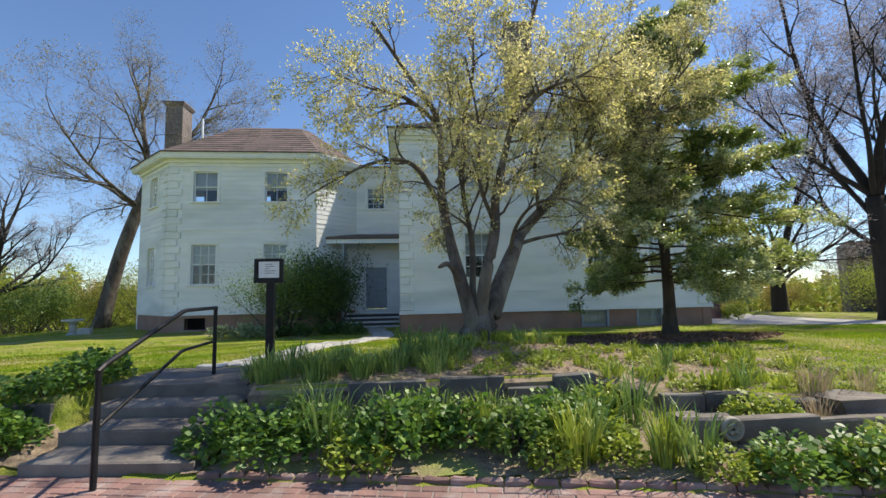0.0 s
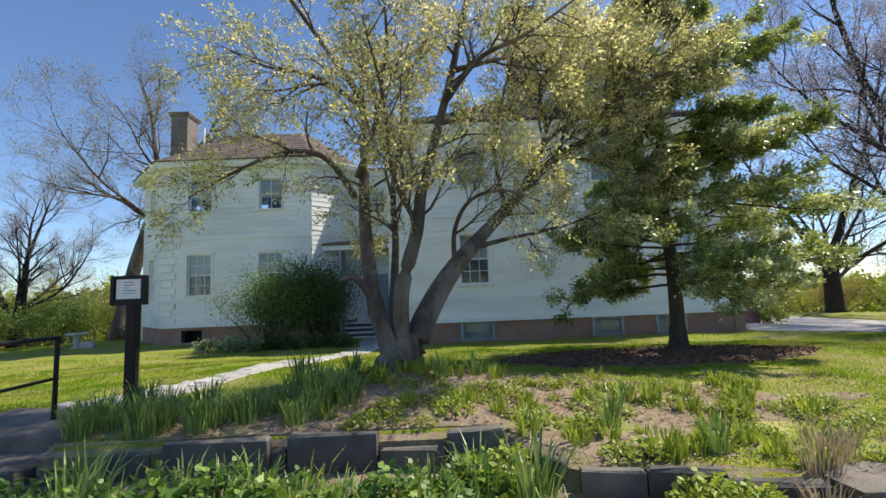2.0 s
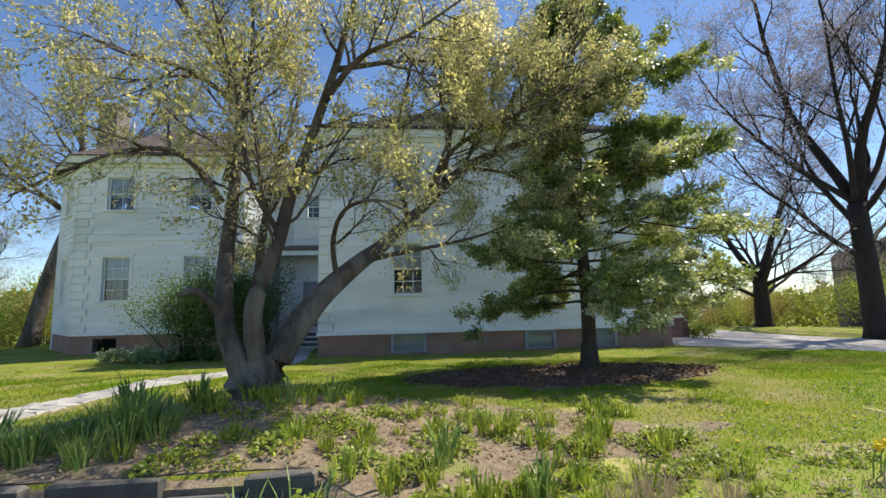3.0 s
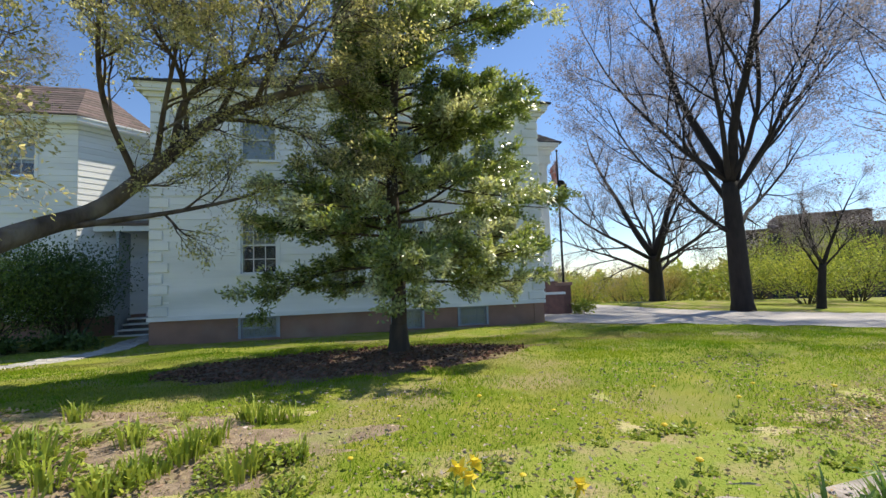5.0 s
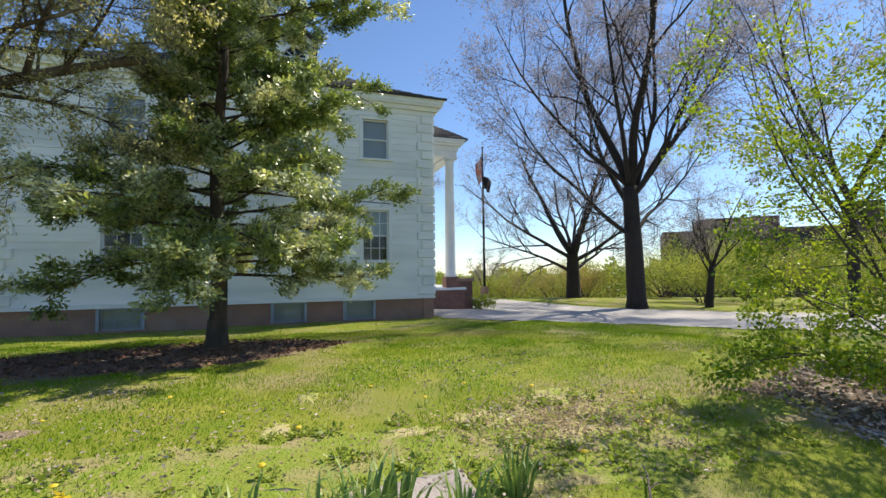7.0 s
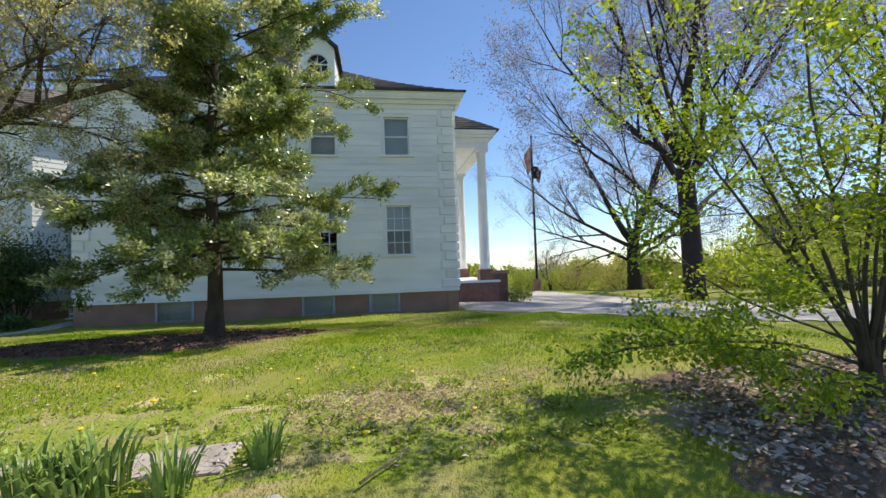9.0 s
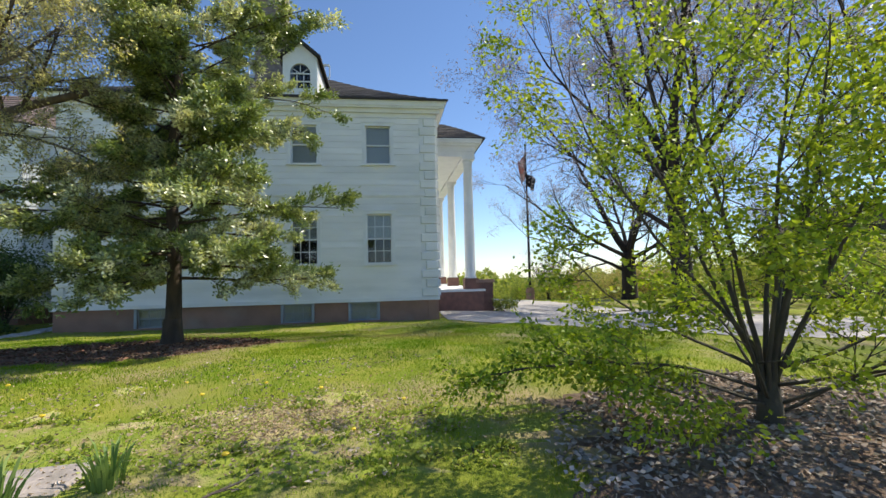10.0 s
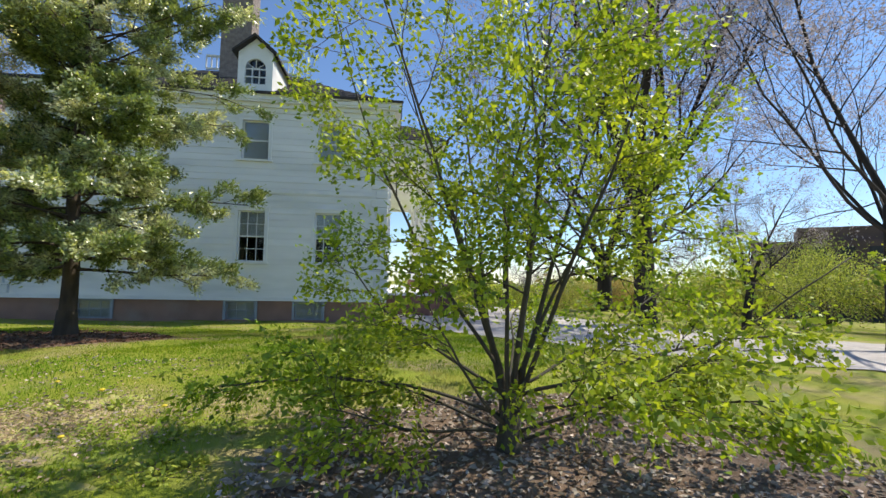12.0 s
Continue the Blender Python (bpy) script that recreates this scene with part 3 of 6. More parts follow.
def dormer(parent, xc, yf, w, z0, z1, ztip):
    """A gabled dormer with an arched window."""
    D, _l = facet(xc - w / 2, yf, xc + w / 2, yf)
    b = Build()
    wall_ring = [(0, z0), (w, z0), (w, z1), (w / 2, ztip), (0, z1)]
    ww = 0.36
    arch = [(w / 2 + ww * math.cos(a), z0 + 0.85 + ww * math.sin(a)) for a in np.linspace(0, math.pi, 9)]
    b.box(D, (0, w / 2 - ww), (-0.12, 0), (z0, z1)).box(D, (w / 2 + ww, w), (-0.12, 0), (z0, z1)).box(D, (w / 2 - ww, w / 2 + ww), (-0.12, 0), (z0, z0 + 0.28))
    top = [(w / 2 - ww, z1)] + [(u, z) for u, z in reversed(arch)] + [(w / 2 + ww, z1)]
    b.prism([D(u, -0.12, z) for u, z in top], [D(u, 0, z) for u, z in top])
    b.prism([D(0, -0.12, z1), D(w, -0.12, z1), D(w / 2, -0.12, ztip)], [D(0, 0, z1), D(w, 0, z1), D(w / 2, 0, ztip)])
    b.box(D, (0, 0.12), (-2.6, -0.12), (z0, z1)).box(D, (w - 0.12, w), (-2.6, -0.12), (z0, z1))
    dm = part("dormer", b, TRIM, parent, "white gabled dormer with arched window")
    r = Build()
    for s in (0, 1):
        e = -0.16 if s == 0 else w + 0.16
        ring = [(e, z1 - 0.10), (w / 2, ztip + 0.02), (w / 2, ztip + 0.11), (e, z1 - 0.01)]
        r.prism([D(u, -2.9, z) for u, z in ring], [D(u, 0.22, z) for u, z in ring])
    part("dormer_roof", r, SHINGLE, dm)
    s = Build()
    for i in range(4):
        u = w / 2 - ww + 2 * ww * i / 3
        s.box(D, (u - 0.015, u + 0.015), (-0.09, -0.06), (z0 + 0.28, z0 + 0.9))
    for z in (z0 + 0.28, z0 + 0.56, z0 + 0.85):
        s.box(D, (w / 2 - ww, w / 2 + ww), (-0.09, -0.055), (z - 0.02, z + 0.02))
    for a in (0.6, 1.57, 2.54):
        s.tube([D(w / 2, -0.075, z0 + 0.85), D(w / 2 + ww * math.cos(a), -0.075, z0 + 0.85 + ww * math.sin(a))], [0.014, 0.014], 4)
    part("sash", s, TRIM, dm)
    g = part("pane", Build().prism([D(w / 2 - ww, -0.10, z0 + 0.28), D(w / 2 + ww, -0.10, z0 + 0.28)] + [D(u, -0.10, z) for u, z in arch],
                                   [D(w / 2 - ww, -0.094, z0 + 0.28), D(w / 2 + ww, -0.094, z0 + 0.28)] + [D(u, -0.094, z) for u, z in arch]), GLASS, dm)
    g.visible_shadow = False
    # dark panel painted as the shade inside the dormer
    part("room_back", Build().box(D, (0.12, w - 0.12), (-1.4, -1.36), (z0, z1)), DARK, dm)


dormer(house, 7.05, 17.0, 1.2, ZE + 0.16, 9.6, 10.12)


def chimney(parent, x, y, w, d, z0, z1):
    """A brick stack with a stepped cap; bricks stand proud of the joints."""
    K, _l = facet(x, y, x + w, y)
    b = Build().box(K, (0.006, w - 0.006), (-d + 0.006, -0.006), (z0, z1))
    st = part("chimney", b, MORTAR, parent, "tall brick chimney stack")
    cap = Build()
    for i, (a, o_) in enumerate(((0, 0.04), (0.09, 0.09), (0.18, 0.13))):
        cap.box(K, (-o_, w + o_), (-d - o_, o_), (z1 - 0.3 + a, z1 - 0.3 + a + 0.085))
    part("chimney_cap", cap, CHIMNEY, st)
    faces = [K, facet(x + w, y, x + w, y + d)[0]]
    row_h = 0.15
    for k, length in ((0, w), (1, d)):
        n = int((z1 - 0.3 - z0) / row_h)
        bb = Build()
        for j in range(n):
            m = max(2, int(length / 0.3))
            off = 0.5 if j % 2 else 0
            for i in range(m + (1 if off else 0)):
                ua, ub = max(0, (i - off) / m * length), min(length, (i + 1 - off) / m * length)
                bb.box(faces[k], (ua + 0.008, ub - 0.008), (-0.05, 0.01), (z0 + j * row_h + 0.008, z0 + (j + 1) * row_h - 0.008))
        tagged(part("brickwork", bb, CHIMNEY, st), kind="stuff")


chimney(house, 4.55, 20.2, 1.25, 0.95, 9.6, 14.9)

# portico
PX, PY0, PZ = 13.75, 20.4, 0.95
FP, PL = facet(MX1, PY0 - 0.45, PX + 0.5, PY0 - 0.45)
PW = MY1 - MY0 - 2 * (PY0 - 0.45 - MY0)
part("portico_base", Build().box(FP, (0.0, PL), (-PW, 0.0), (-1.0, PZ - 0.10)), BRICKRED, house, "red brick base of the portico")
part("portico_floor", Build().box(FP, (0.0, PL + 0.06), (-PW - 0.06, 0.06), (PZ - 0.10, PZ)), TRIM, house, "pale stone floor slab of the portico")
for i in range(4):
    yc = PY0 + i * (PW - 0.9) / 3
    col = part("column", Build().lathe((PX, yc, 1.42), [(0.27, 0.0), (0.27, 0.06), (0.255, 0.10), (0.235, 0.14), (0.232, 1.8), (0.205, 4.0), (0.195, 5.12), (0.215, 5.15), (0.215, 5.2), (0.20, 5.22), (0.25, 5.32), (0.25, 5.34)], 24), TRIM, house, "tall white turned column", True)
    part("plinth", Build().box(lambda u, d, z: (PX + u, yc + d, z), (-0.3, 0.3), (-0.3, 0.3), (PZ, 1.42)), BRICKRED, col)
    part("capital", Build().box(lambda u, d, z: (PX + u, yc + d, z), (-0.29, 0.29), (-0.29, 0.29), (6.76, 6.88)), TRIM, col)
ent = Build()
for z0_, z1_, o_ in ((6.88, 7.12, 0.0), (7.12, 7.34, 0.04), (7.34, 7.44, 0.18), (7.44, 7.56, 0.28), (7.56, 7.62, 0.32)):
    ent.box(FP, (0.0, PL - 0.22 + o_), (-0.45 - 0.25, -0.45 + 0.25 + o_), (z0_, z1_))
    ent.box(FP, (0.0, PL - 0.22 + o_), (-PW + 0.45 - 0.25 - o_, -PW + 0.45 + 0.25), (z0_, z1_))
    ent.box(FP, (PL - 0.72, PL - 0.22 + o_), (-PW + 0.7, -0.7), (z0_, z1_))
part("entablature", ent, TRIM, house, "white moulded entablature")
part("portico_ceiling", Build().box(FP, (0.0, PL - 0.5), (-PW + 0.7, -0.7), (7.0, 7.06)), TRIM, house)
xr = PX + 0.72
ymid = (MY0 + MY1) / 2
hip_roof(house, [(11.2, ymid - PW / 2 - 0.12, 7.64), (xr + 0.02, ymid - PW / 2 - 0.12, 7.64), (xr + 0.02, ymid + PW / 2 + 0.12, 7.64), (11.2, ymid + PW / 2 + 0.12, 7.64)],
         [(11.2, ymid - PW / 2 + 1.5, 8.8), (12.7, ymid - PW / 2 + 1.5, 8.8), (12.7, ymid + PW / 2 - 1.5, 8.8), (11.2, ymid + PW / 2 - 1.5, 8.8)], SHINGLE, 8, "portico_roof", -0.05)
pier = part("garden_pier", Build().box(lambda u, d, z: (14.35 + u, 20.5 + d, z), (-0.36, 0.36), (-0.36, 0.36), (-0.5, 1.22)), BRICKRED, house, "red brick end pier")
part("pier_cap", Build().box(lambda u, d, z: (14.35 + u, 20.5 + d, z), (-0.42, 0.42), (-0.42, 0.42), (1.22, 1.36)), STONE, pier)
part("door_step", Build().box(FP, (-0.35, 1.6), (0.05, 0.75), (-0.4, 0.02)), STONE, house, "low stone slab beside the portico")

# octagonal wing and the link with the garden door
OX0, OX1, OY = -11.42, -4.78, 20.89
S = 2.7
FO, OL = facet(OX0, OY, OX1, OY)
ow = [(-10.34, -9.28), (-7.14, -6.13)]
ow = [(a - OX0, b - OX0) for a, b in ow]
oh = [(a, b, 2.10, 3.93) for a, b in ow] + [(a, b, 5.93, 7.35) for a, b in ow]
wall = wall_core(house, FO, OL, oh, ZB, ZTOP + 0.15, WHITE)
boards(wall, FO, OL, oh, ZB + 0.12, ZTOP + 0.15, (0.6, 0.0))
wall_core(house, FO, OL, [(0.84, 1.75, 0.06, 0.59)], -0.5, ZB, STONE, "stone_base", (-0.4, -0.04))
gr = Build()
for i in range(9):
    gr.tube([FO(0.88 + i * 0.105, -0.1, 0.06), FO(0.88 + i * 0.105, -0.1, 0.59)], [0.012, 0.012], 5)
part("window_grille", gr, IRON, house, "black iron bars in the cellar opening")
# dark panel painted as the cellar's shade behind the bars
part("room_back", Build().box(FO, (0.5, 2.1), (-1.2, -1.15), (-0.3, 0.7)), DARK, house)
for a, b in ow:
    sash_window(house, FO, a, b, 2.10, 3.93, (2, 4), 0.5)
    sash_window(house, FO, a, b, 5.93, 7.35, (1, 2), 0.6)
part("plinth_board", Build().box(FO, (0, OL), (0.0, 0.07), (ZB, ZB + 0.12)), TRIM, house)
part("band_course", Build().box(FO, (0, OL), (0.0, 0.055), (ZBAND, ZBAND + 0.12)), TRIM, house)
quoins(house, FO, 0.0, 0.6, ZB + 0.12, ZTOP + 0.1)
FL, LL = facet(OX0 - S, OY + S, OX0, OY)
lh = [(LL / 2 - 0.5, LL / 2 + 0.5, 2.10, 3.93), (LL / 2 - 0.5, LL / 2 + 0.5, 5.93, 7.35)]
wall = wall_core(house, FL, LL, lh, ZB, ZTOP + 0.15, WHITE)
boards(wall, FL, LL, lh, ZB + 0.12, ZTOP + 0.15, (0.0, 0.6))
wall_core(house, FL, LL, [], -0.5, ZB, STONE, "stone_base", (-0.4, -0.04))
for h in lh:
    sash_window(house, FL, *h, (2, 4), 0.5)
quoins(house, FL, LL - 0.6, LL, ZB + 0.12, ZTOP + 0.1)
S2 = 1.7
FR, RL = facet(OX1, OY, OX1 + S2, OY + S2)
wall = wall_core(house, FR, RL, [], ZB, ZTOP + 0.15, WHITE)
boards(wall, FR, RL, [], ZB + 0.12, ZTOP + 0.15)
wall_core(house, FR, RL, [], -0.5, ZB, STONE, "stone_base", (-0.4, -0.04))
FBK, BL = facet(OX0 - S, OY + 9.0, OX0 - S, OY + S)
wall_core(house, FBK, BL, [], -0.6, ZTOP + 0.15, WHITE)
FQ, QL = facet(OX1 + S2, OY + 9.0, OX0 - S, OY + 9.0)
wall_core(house, FQ, QL, [], -0.8, ZTOP + 0.15, WHITE)
FT, TL = facet(OX1 + S2, OY + S2, OX1 + S2, OY + 9.0)
wall_core(house, FT, TL, [], -0.8, ZTOP + 0.15, WHITE)
FH, HL = facet(OX1 + S2, OY + S2, MX0, OY + S2)
hh = [(0.55, 1.45, 5.9, 7.0)]
wall = wall_core(house, FH, HL, hh + [(0.45, 1.55, 0.75, 3.0)], -0.5, ZTOP, WHITE)
boards(wall, FH, HL, hh + [(0.3, 1.7, 0.2, 3.15)], ZB, ZTOP)
sash_window(house, FH, 0.55, 1.45, 5.9, 7.0, (2, 4), 0.4)
cornice(house, FO, 0, OL, ZTOP + 0.15, 0.5, (0.4, 0.4))
cornice(house, FL, 0, LL, ZTOP + 0.15, 0.5, (0.4, 0.4))
cornice(house, FR, 0, RL, ZTOP + 0.15, 0.5, (0.4, -0.4))
cornice(house, FH, 0, HL, ZTOP - 0.05, 0.4, (-0.4, 0.0))
ZO = ZTOP + 0.72
hip_roof(house, [(OX0 - 0.2, OY - 0.55, ZO), (OX1 + 0.2, OY - 0.55, ZO), (OX1 + S2 + 0.4, OY + S2, ZO), (OX1 + S2 + 0.4, OY + 9, ZO), (OX0 - S - 0.55, OY + 9, ZO), (OX0 - S - 0.55, OY + S - 0.2, ZO)],
         [(OX0 + 1.6, OY + 3.6, ZO + 2.7), (OX1 - 1.6, OY + 3.6, ZO + 2.7), (OX1 - 1.2, OY + 4.0, ZO + 2.7), (OX1 - 1.2, OY + 6, ZO + 2.7), (OX0 + 1.0, OY + 6, ZO + 2.7), (OX0 + 1.0, OY + 4.0, ZO + 2.7)], SHINGLE_BROWN, 12, rise_curve=0.03)
part("link_roof", Build().prism([(OX1 + S2, OY + S2 - 0.5, ZTOP + 0.5), (MX0, OY + S2 - 0.5, ZTOP + 0.5), (MX0, OY + S2 - 0.5, ZTOP + 0.58), (OX1 + S2, OY + S2 - 0.5, ZTOP + 0.58)],
                                [(OX1 + S2, OY + 5, ZTOP + 0.9), (MX0, OY + 5, ZTOP + 0.9), (MX0, OY + 5, ZTOP + 0.98), (OX1 + S2, OY + 5, ZTOP + 0.98)]), SHINGLE_BROWN, house)
chimney(house, -14.4, 26.0, 0.95, 1.15, 7.5, 13.0)
part("vent_pipe", Build().tube([(-11.6, 24.4, 9.0), (-11.6, 24.4, 11.3)], [0.06, 0.06], 8), TRIM, house, "white vent pipe on the wing roof")
# garden door with its little porch roof and steps
door = part("door", Build().box(FH, (0.47, 1.53), (-0.12, -0.06), (0.77, 2.85)), DOORGREY, house, "grey panelled garden door")
for u in (0.55, 1.04):
    for z0_, z1_ in ((0.9, 1.55), (1.65, 2.2), (2.3, 2.75)):
        part("door_panel", Build().prism([FH(u, -0.06, z0_), FH(u + 0.41, -0.06, z0_), FH(u + 0.41, -0.06, z1_), FH(u, -0.06, z1_)], [FH(u + 0.05, -0.035, z0_ + 0.05), FH(u + 0.36, -0.035, z0_ + 0.05), FH(u + 0.36, -0.035, z1_ - 0.05), FH(u + 0.05, -0.035, z1_ - 0.05)]), DOORGREY, door)
part("door_knob", Build().lathe(FH(1.46, -0.02, 1.72), [(0.012, 0.0), (0.03, 0.02), (0.03, 0.045), (0.012, 0.06)], 10), IRON, door)
part("door_frame", Build().box(FH, (0.3, 0.47), (-0.05, 0.06), (0.6, 3.0)).box(FH, (1.53, 1.7), (-0.05, 0.06), (0.6, 3.0)).box(FH, (0.3, 1.7), (-0.05, 0.08), (2.85, 3.15)), TRIM, house)
part("porch_roof", Build().prism([FH(-1.3, 1.5, 4.15), FH(HL, 1.5, 4.15), FH(HL, 1.5, 4.27), FH(-1.3, 1.5, 4.27)], [FH(-0.6, 0.0, 4.45), FH(HL, 0.0, 4.45), FH(HL, 0.0, 4.58), FH(-0.6, 0.0, 4.58)]), SHINGLE_BROWN, house, "small lean-to roof over the garden door")
part("porch_fascia", Build().box(FH, (-1.28, HL), (1.38, 1.46), (3.95, 4.15)), TRIM, house)
part("porch_wall", Build().box(FH, (-0.55, -0.45), (0.0, 1.4), (-0.4, 3.95)), DOORGREY, house)
for i in range(4):
    # dark solid below each tread, coloured as the shaded gaps of open steps
    step = part("door_step", Build().box(FH, (-0.37, HL - 0.08), (0.04, 1.84 - i * 0.36), (-0.3 + i * 0.22, -0.035 + i * 0.19)), SLATE, house, "dark block painted as the shaded gaps under the treads")
    part("tread", Build().box(FH, (-0.4, HL - 0.05), (0.04, 1.9 - i * 0.36), (-0.035 + i * 0.19, 0.02 + i * 0.19)), TRIM, step, "pale painted tread")
part("inner_floor", Build().box(F, (0.3, ML - 0.3), (-16.6, -0.3), (4.4, 4.5)), DARK, house)

# ---- far things ----
apartment = thing("apartment_building", "distant dark brown brick apartment block beyond the trees", "building")
FA, AL = facet(60.6, 54.5, 85, 31)
fl = Build().box(FA, (0, AL), (-14, 0), (-12, 7.2)).box(FA, (5, 15), (-12, -1), (7.2, 9.0)).box(FA, (24, 27), (-8, -3), (7.2, 10.6))
awall = part("wall", fl, FARBRICK, apartment)
for r in range(4):
    for i in range(13):
        part("window", Build().box(FA, (1.2 + i * 2.6, 2.6 + i * 2.6), (0.0, 0.06), (-3.2 + r * 2.7, -1.7 + r * 2.7)), DARK, awall)

pole = thing("flagpole", "dark flagpole with two limp flags, one red, one black", "flagpole")
fx, fy = 19.85, 30.4
fz = float(land(fx, fy))
part("pole", Build().tube([(fx, fy, fz), (fx, fy, fz + 6), (fx, fy, 10.5)], [0.09, 0.075, 0.05], 10), IRON, pole)
part("finial", Build().lathe((fx, fy, 10.5), [(0.03, 0), (0.09, 0.06), (0.09, 0.12), (0.02, 0.2)], 10), IRON, pole)
part("pole_base", Build().lathe((fx, fy, fz - 0.1), [(0.3, 0), (0.3, 0.8), (0.2, 0.95)], 12), STONE, pole)


def limp_flag(x, y, z, w, h, material, name, label, sign):
    b = Build()
    n = 9
    rows_ = 6
    for j in range(rows_ + 1):
        for i in range(n + 1):
            u, v = i / n, j / rows_
            b.v.append((x + sign * w * u * (0.75 - 0.25 * v), y + 0.12 * math.sin(u * 9 + v), z - h * v - 0.45 * h * u))
    for j in range(rows_):
        for i in range(n):
            k = j * (n + 1) + i
            b.f.append((k, k + 1, k + n + 2, k + n + 1))
    ob = part(name, b, material, pole, label, True)
    so = ob.modifiers.new("thick", "SOLIDIFY")
    so.thickness = 0.015


limp_flag(fx, fy, 10.0, 0.75, 1.6, FLAGRED, "flag", "red and white flag hanging limp", -1)
limp_flag(fx, fy, 8.6, 0.95, 0.9, BLACKCLOTH, "flag", "black flag hanging limp", 1)

# ---- trees ----
def bez(points, n=8):
    """A smooth line through a few control points."""
    P = [Vector(p) for p in points]
    P = [P[0] * 2 - P[1]] + P + [P[-1] * 2 - P[-2]]
    out = []
    for i in range(1, len(P) - 2):
        for k in range(n):
            t = k / n
            a, b, c, d = P[i - 1], P[i], P[i + 1], P[i + 2]
            out.append(0.5 * ((2 * b) + (c - a) * t + (2 * a - 5 * b + 4 * c - d) * t * t + (3 * b - a - 3 * c + d) * t ** 3))
    return out + [P[-2]]


def wander(rnd, p, d, length, steps, wobble, lift):
    """A crooked line from p along d; lift bends it up (or down)."""
    pts, step = [Vector(p)], length / steps
    d = Vector(d).normalized()
    for _k in range(steps):
        d = (d + Vector((rnd.gauss(0, wobble), rnd.gauss(0, wobble), rnd.gauss(0, wobble) + lift))).normalized()
        pts.append(pts[-1] + d * step)
    return pts


def side_dir(rnd, d, spread):
    """A direction that leaves d at about the angle spread."""
    d = d.normalized()
    q = d.cross(Vector((rnd.gauss(0, 1), rnd.gauss(0, 1), rnd.gauss(0, 1))))
    q.normalize()
    return (d * math.cos(spread) + q * math.sin(spread)).normalized()


def ramify(rnd, B, line, r0, r1, level, kinds, ends):
    """Adds a limb to the mesh B and its side shoots, level by level; ends gathers points on the finest twigs."""
    n = len(line)
    radii = [r0 + (r1 - r0) * (i / (n - 1)) ** 0.8 for i in range(n)]
    B.tube(line, radii, 8 if r0 > 0.12 else (5 if r0 > 0.02 else 3))
    if level >= len(kinds):
        for i in range(1, n):
            ends.append((line[i], (line[i] - line[i - 1]).normalized()))
        return
    k = kinds[level]
    for s in range(k["n"]):
        f = k["from"] + (1 - k["from"]) * (s + rnd.random()) / k["n"]
        i = min(n - 2, int(f * (n - 1)))
        p = line[i].lerp(line[i + 1], f * (n - 1) - i)
        d = side_dir(rnd, line[i + 1] - line[i], rnd.uniform(*k["angle"]))
        d.z = d.z * k.get("flat", 1.0)
        ln = k["len"] * rnd.uniform(0.65, 1.25) * (1.0 - 0.45 * f)
        rr_ = max(0.003, min(radii[i] * 0.62, k["r"]))
        ramify(rnd, B, wander(rnd, p, d, ln, k["steps"], k["wobble"], k["lift"]), rr_, rr_ * 0.3, level + 1, kinds, ends)


def crown_part(name, ends, material, parent, per, length, width, seed, droop=0.2, jitter=0.05, label="", scatter=0.7, flat=0.0, axis=None):
    rng = np.random.default_rng(seed)
    P = np.array([tuple(p) for p, d in ends]).repeat(per, 0)
    D = np.array([tuple(d) for p, d in ends]).repeat(per, 0)
    P = P + rng.normal(0, jitter, P.shape)
    face = None
    if axis:
        out = (P - np.array([axis[0], axis[1], 0.0])) * np.array([1, 1, 0])
        face = flat * (out / (np.linalg.norm(out, axis=1)[:, None] + 0.2) + np.array([0, 0, 0.8]))
    ob = new(name, quads_mesh(name, leaf_faces(rng, P, D, length, width, droop, scatter, flat, face), material))
    ob.parent = parent
    return tagged(ob, label)


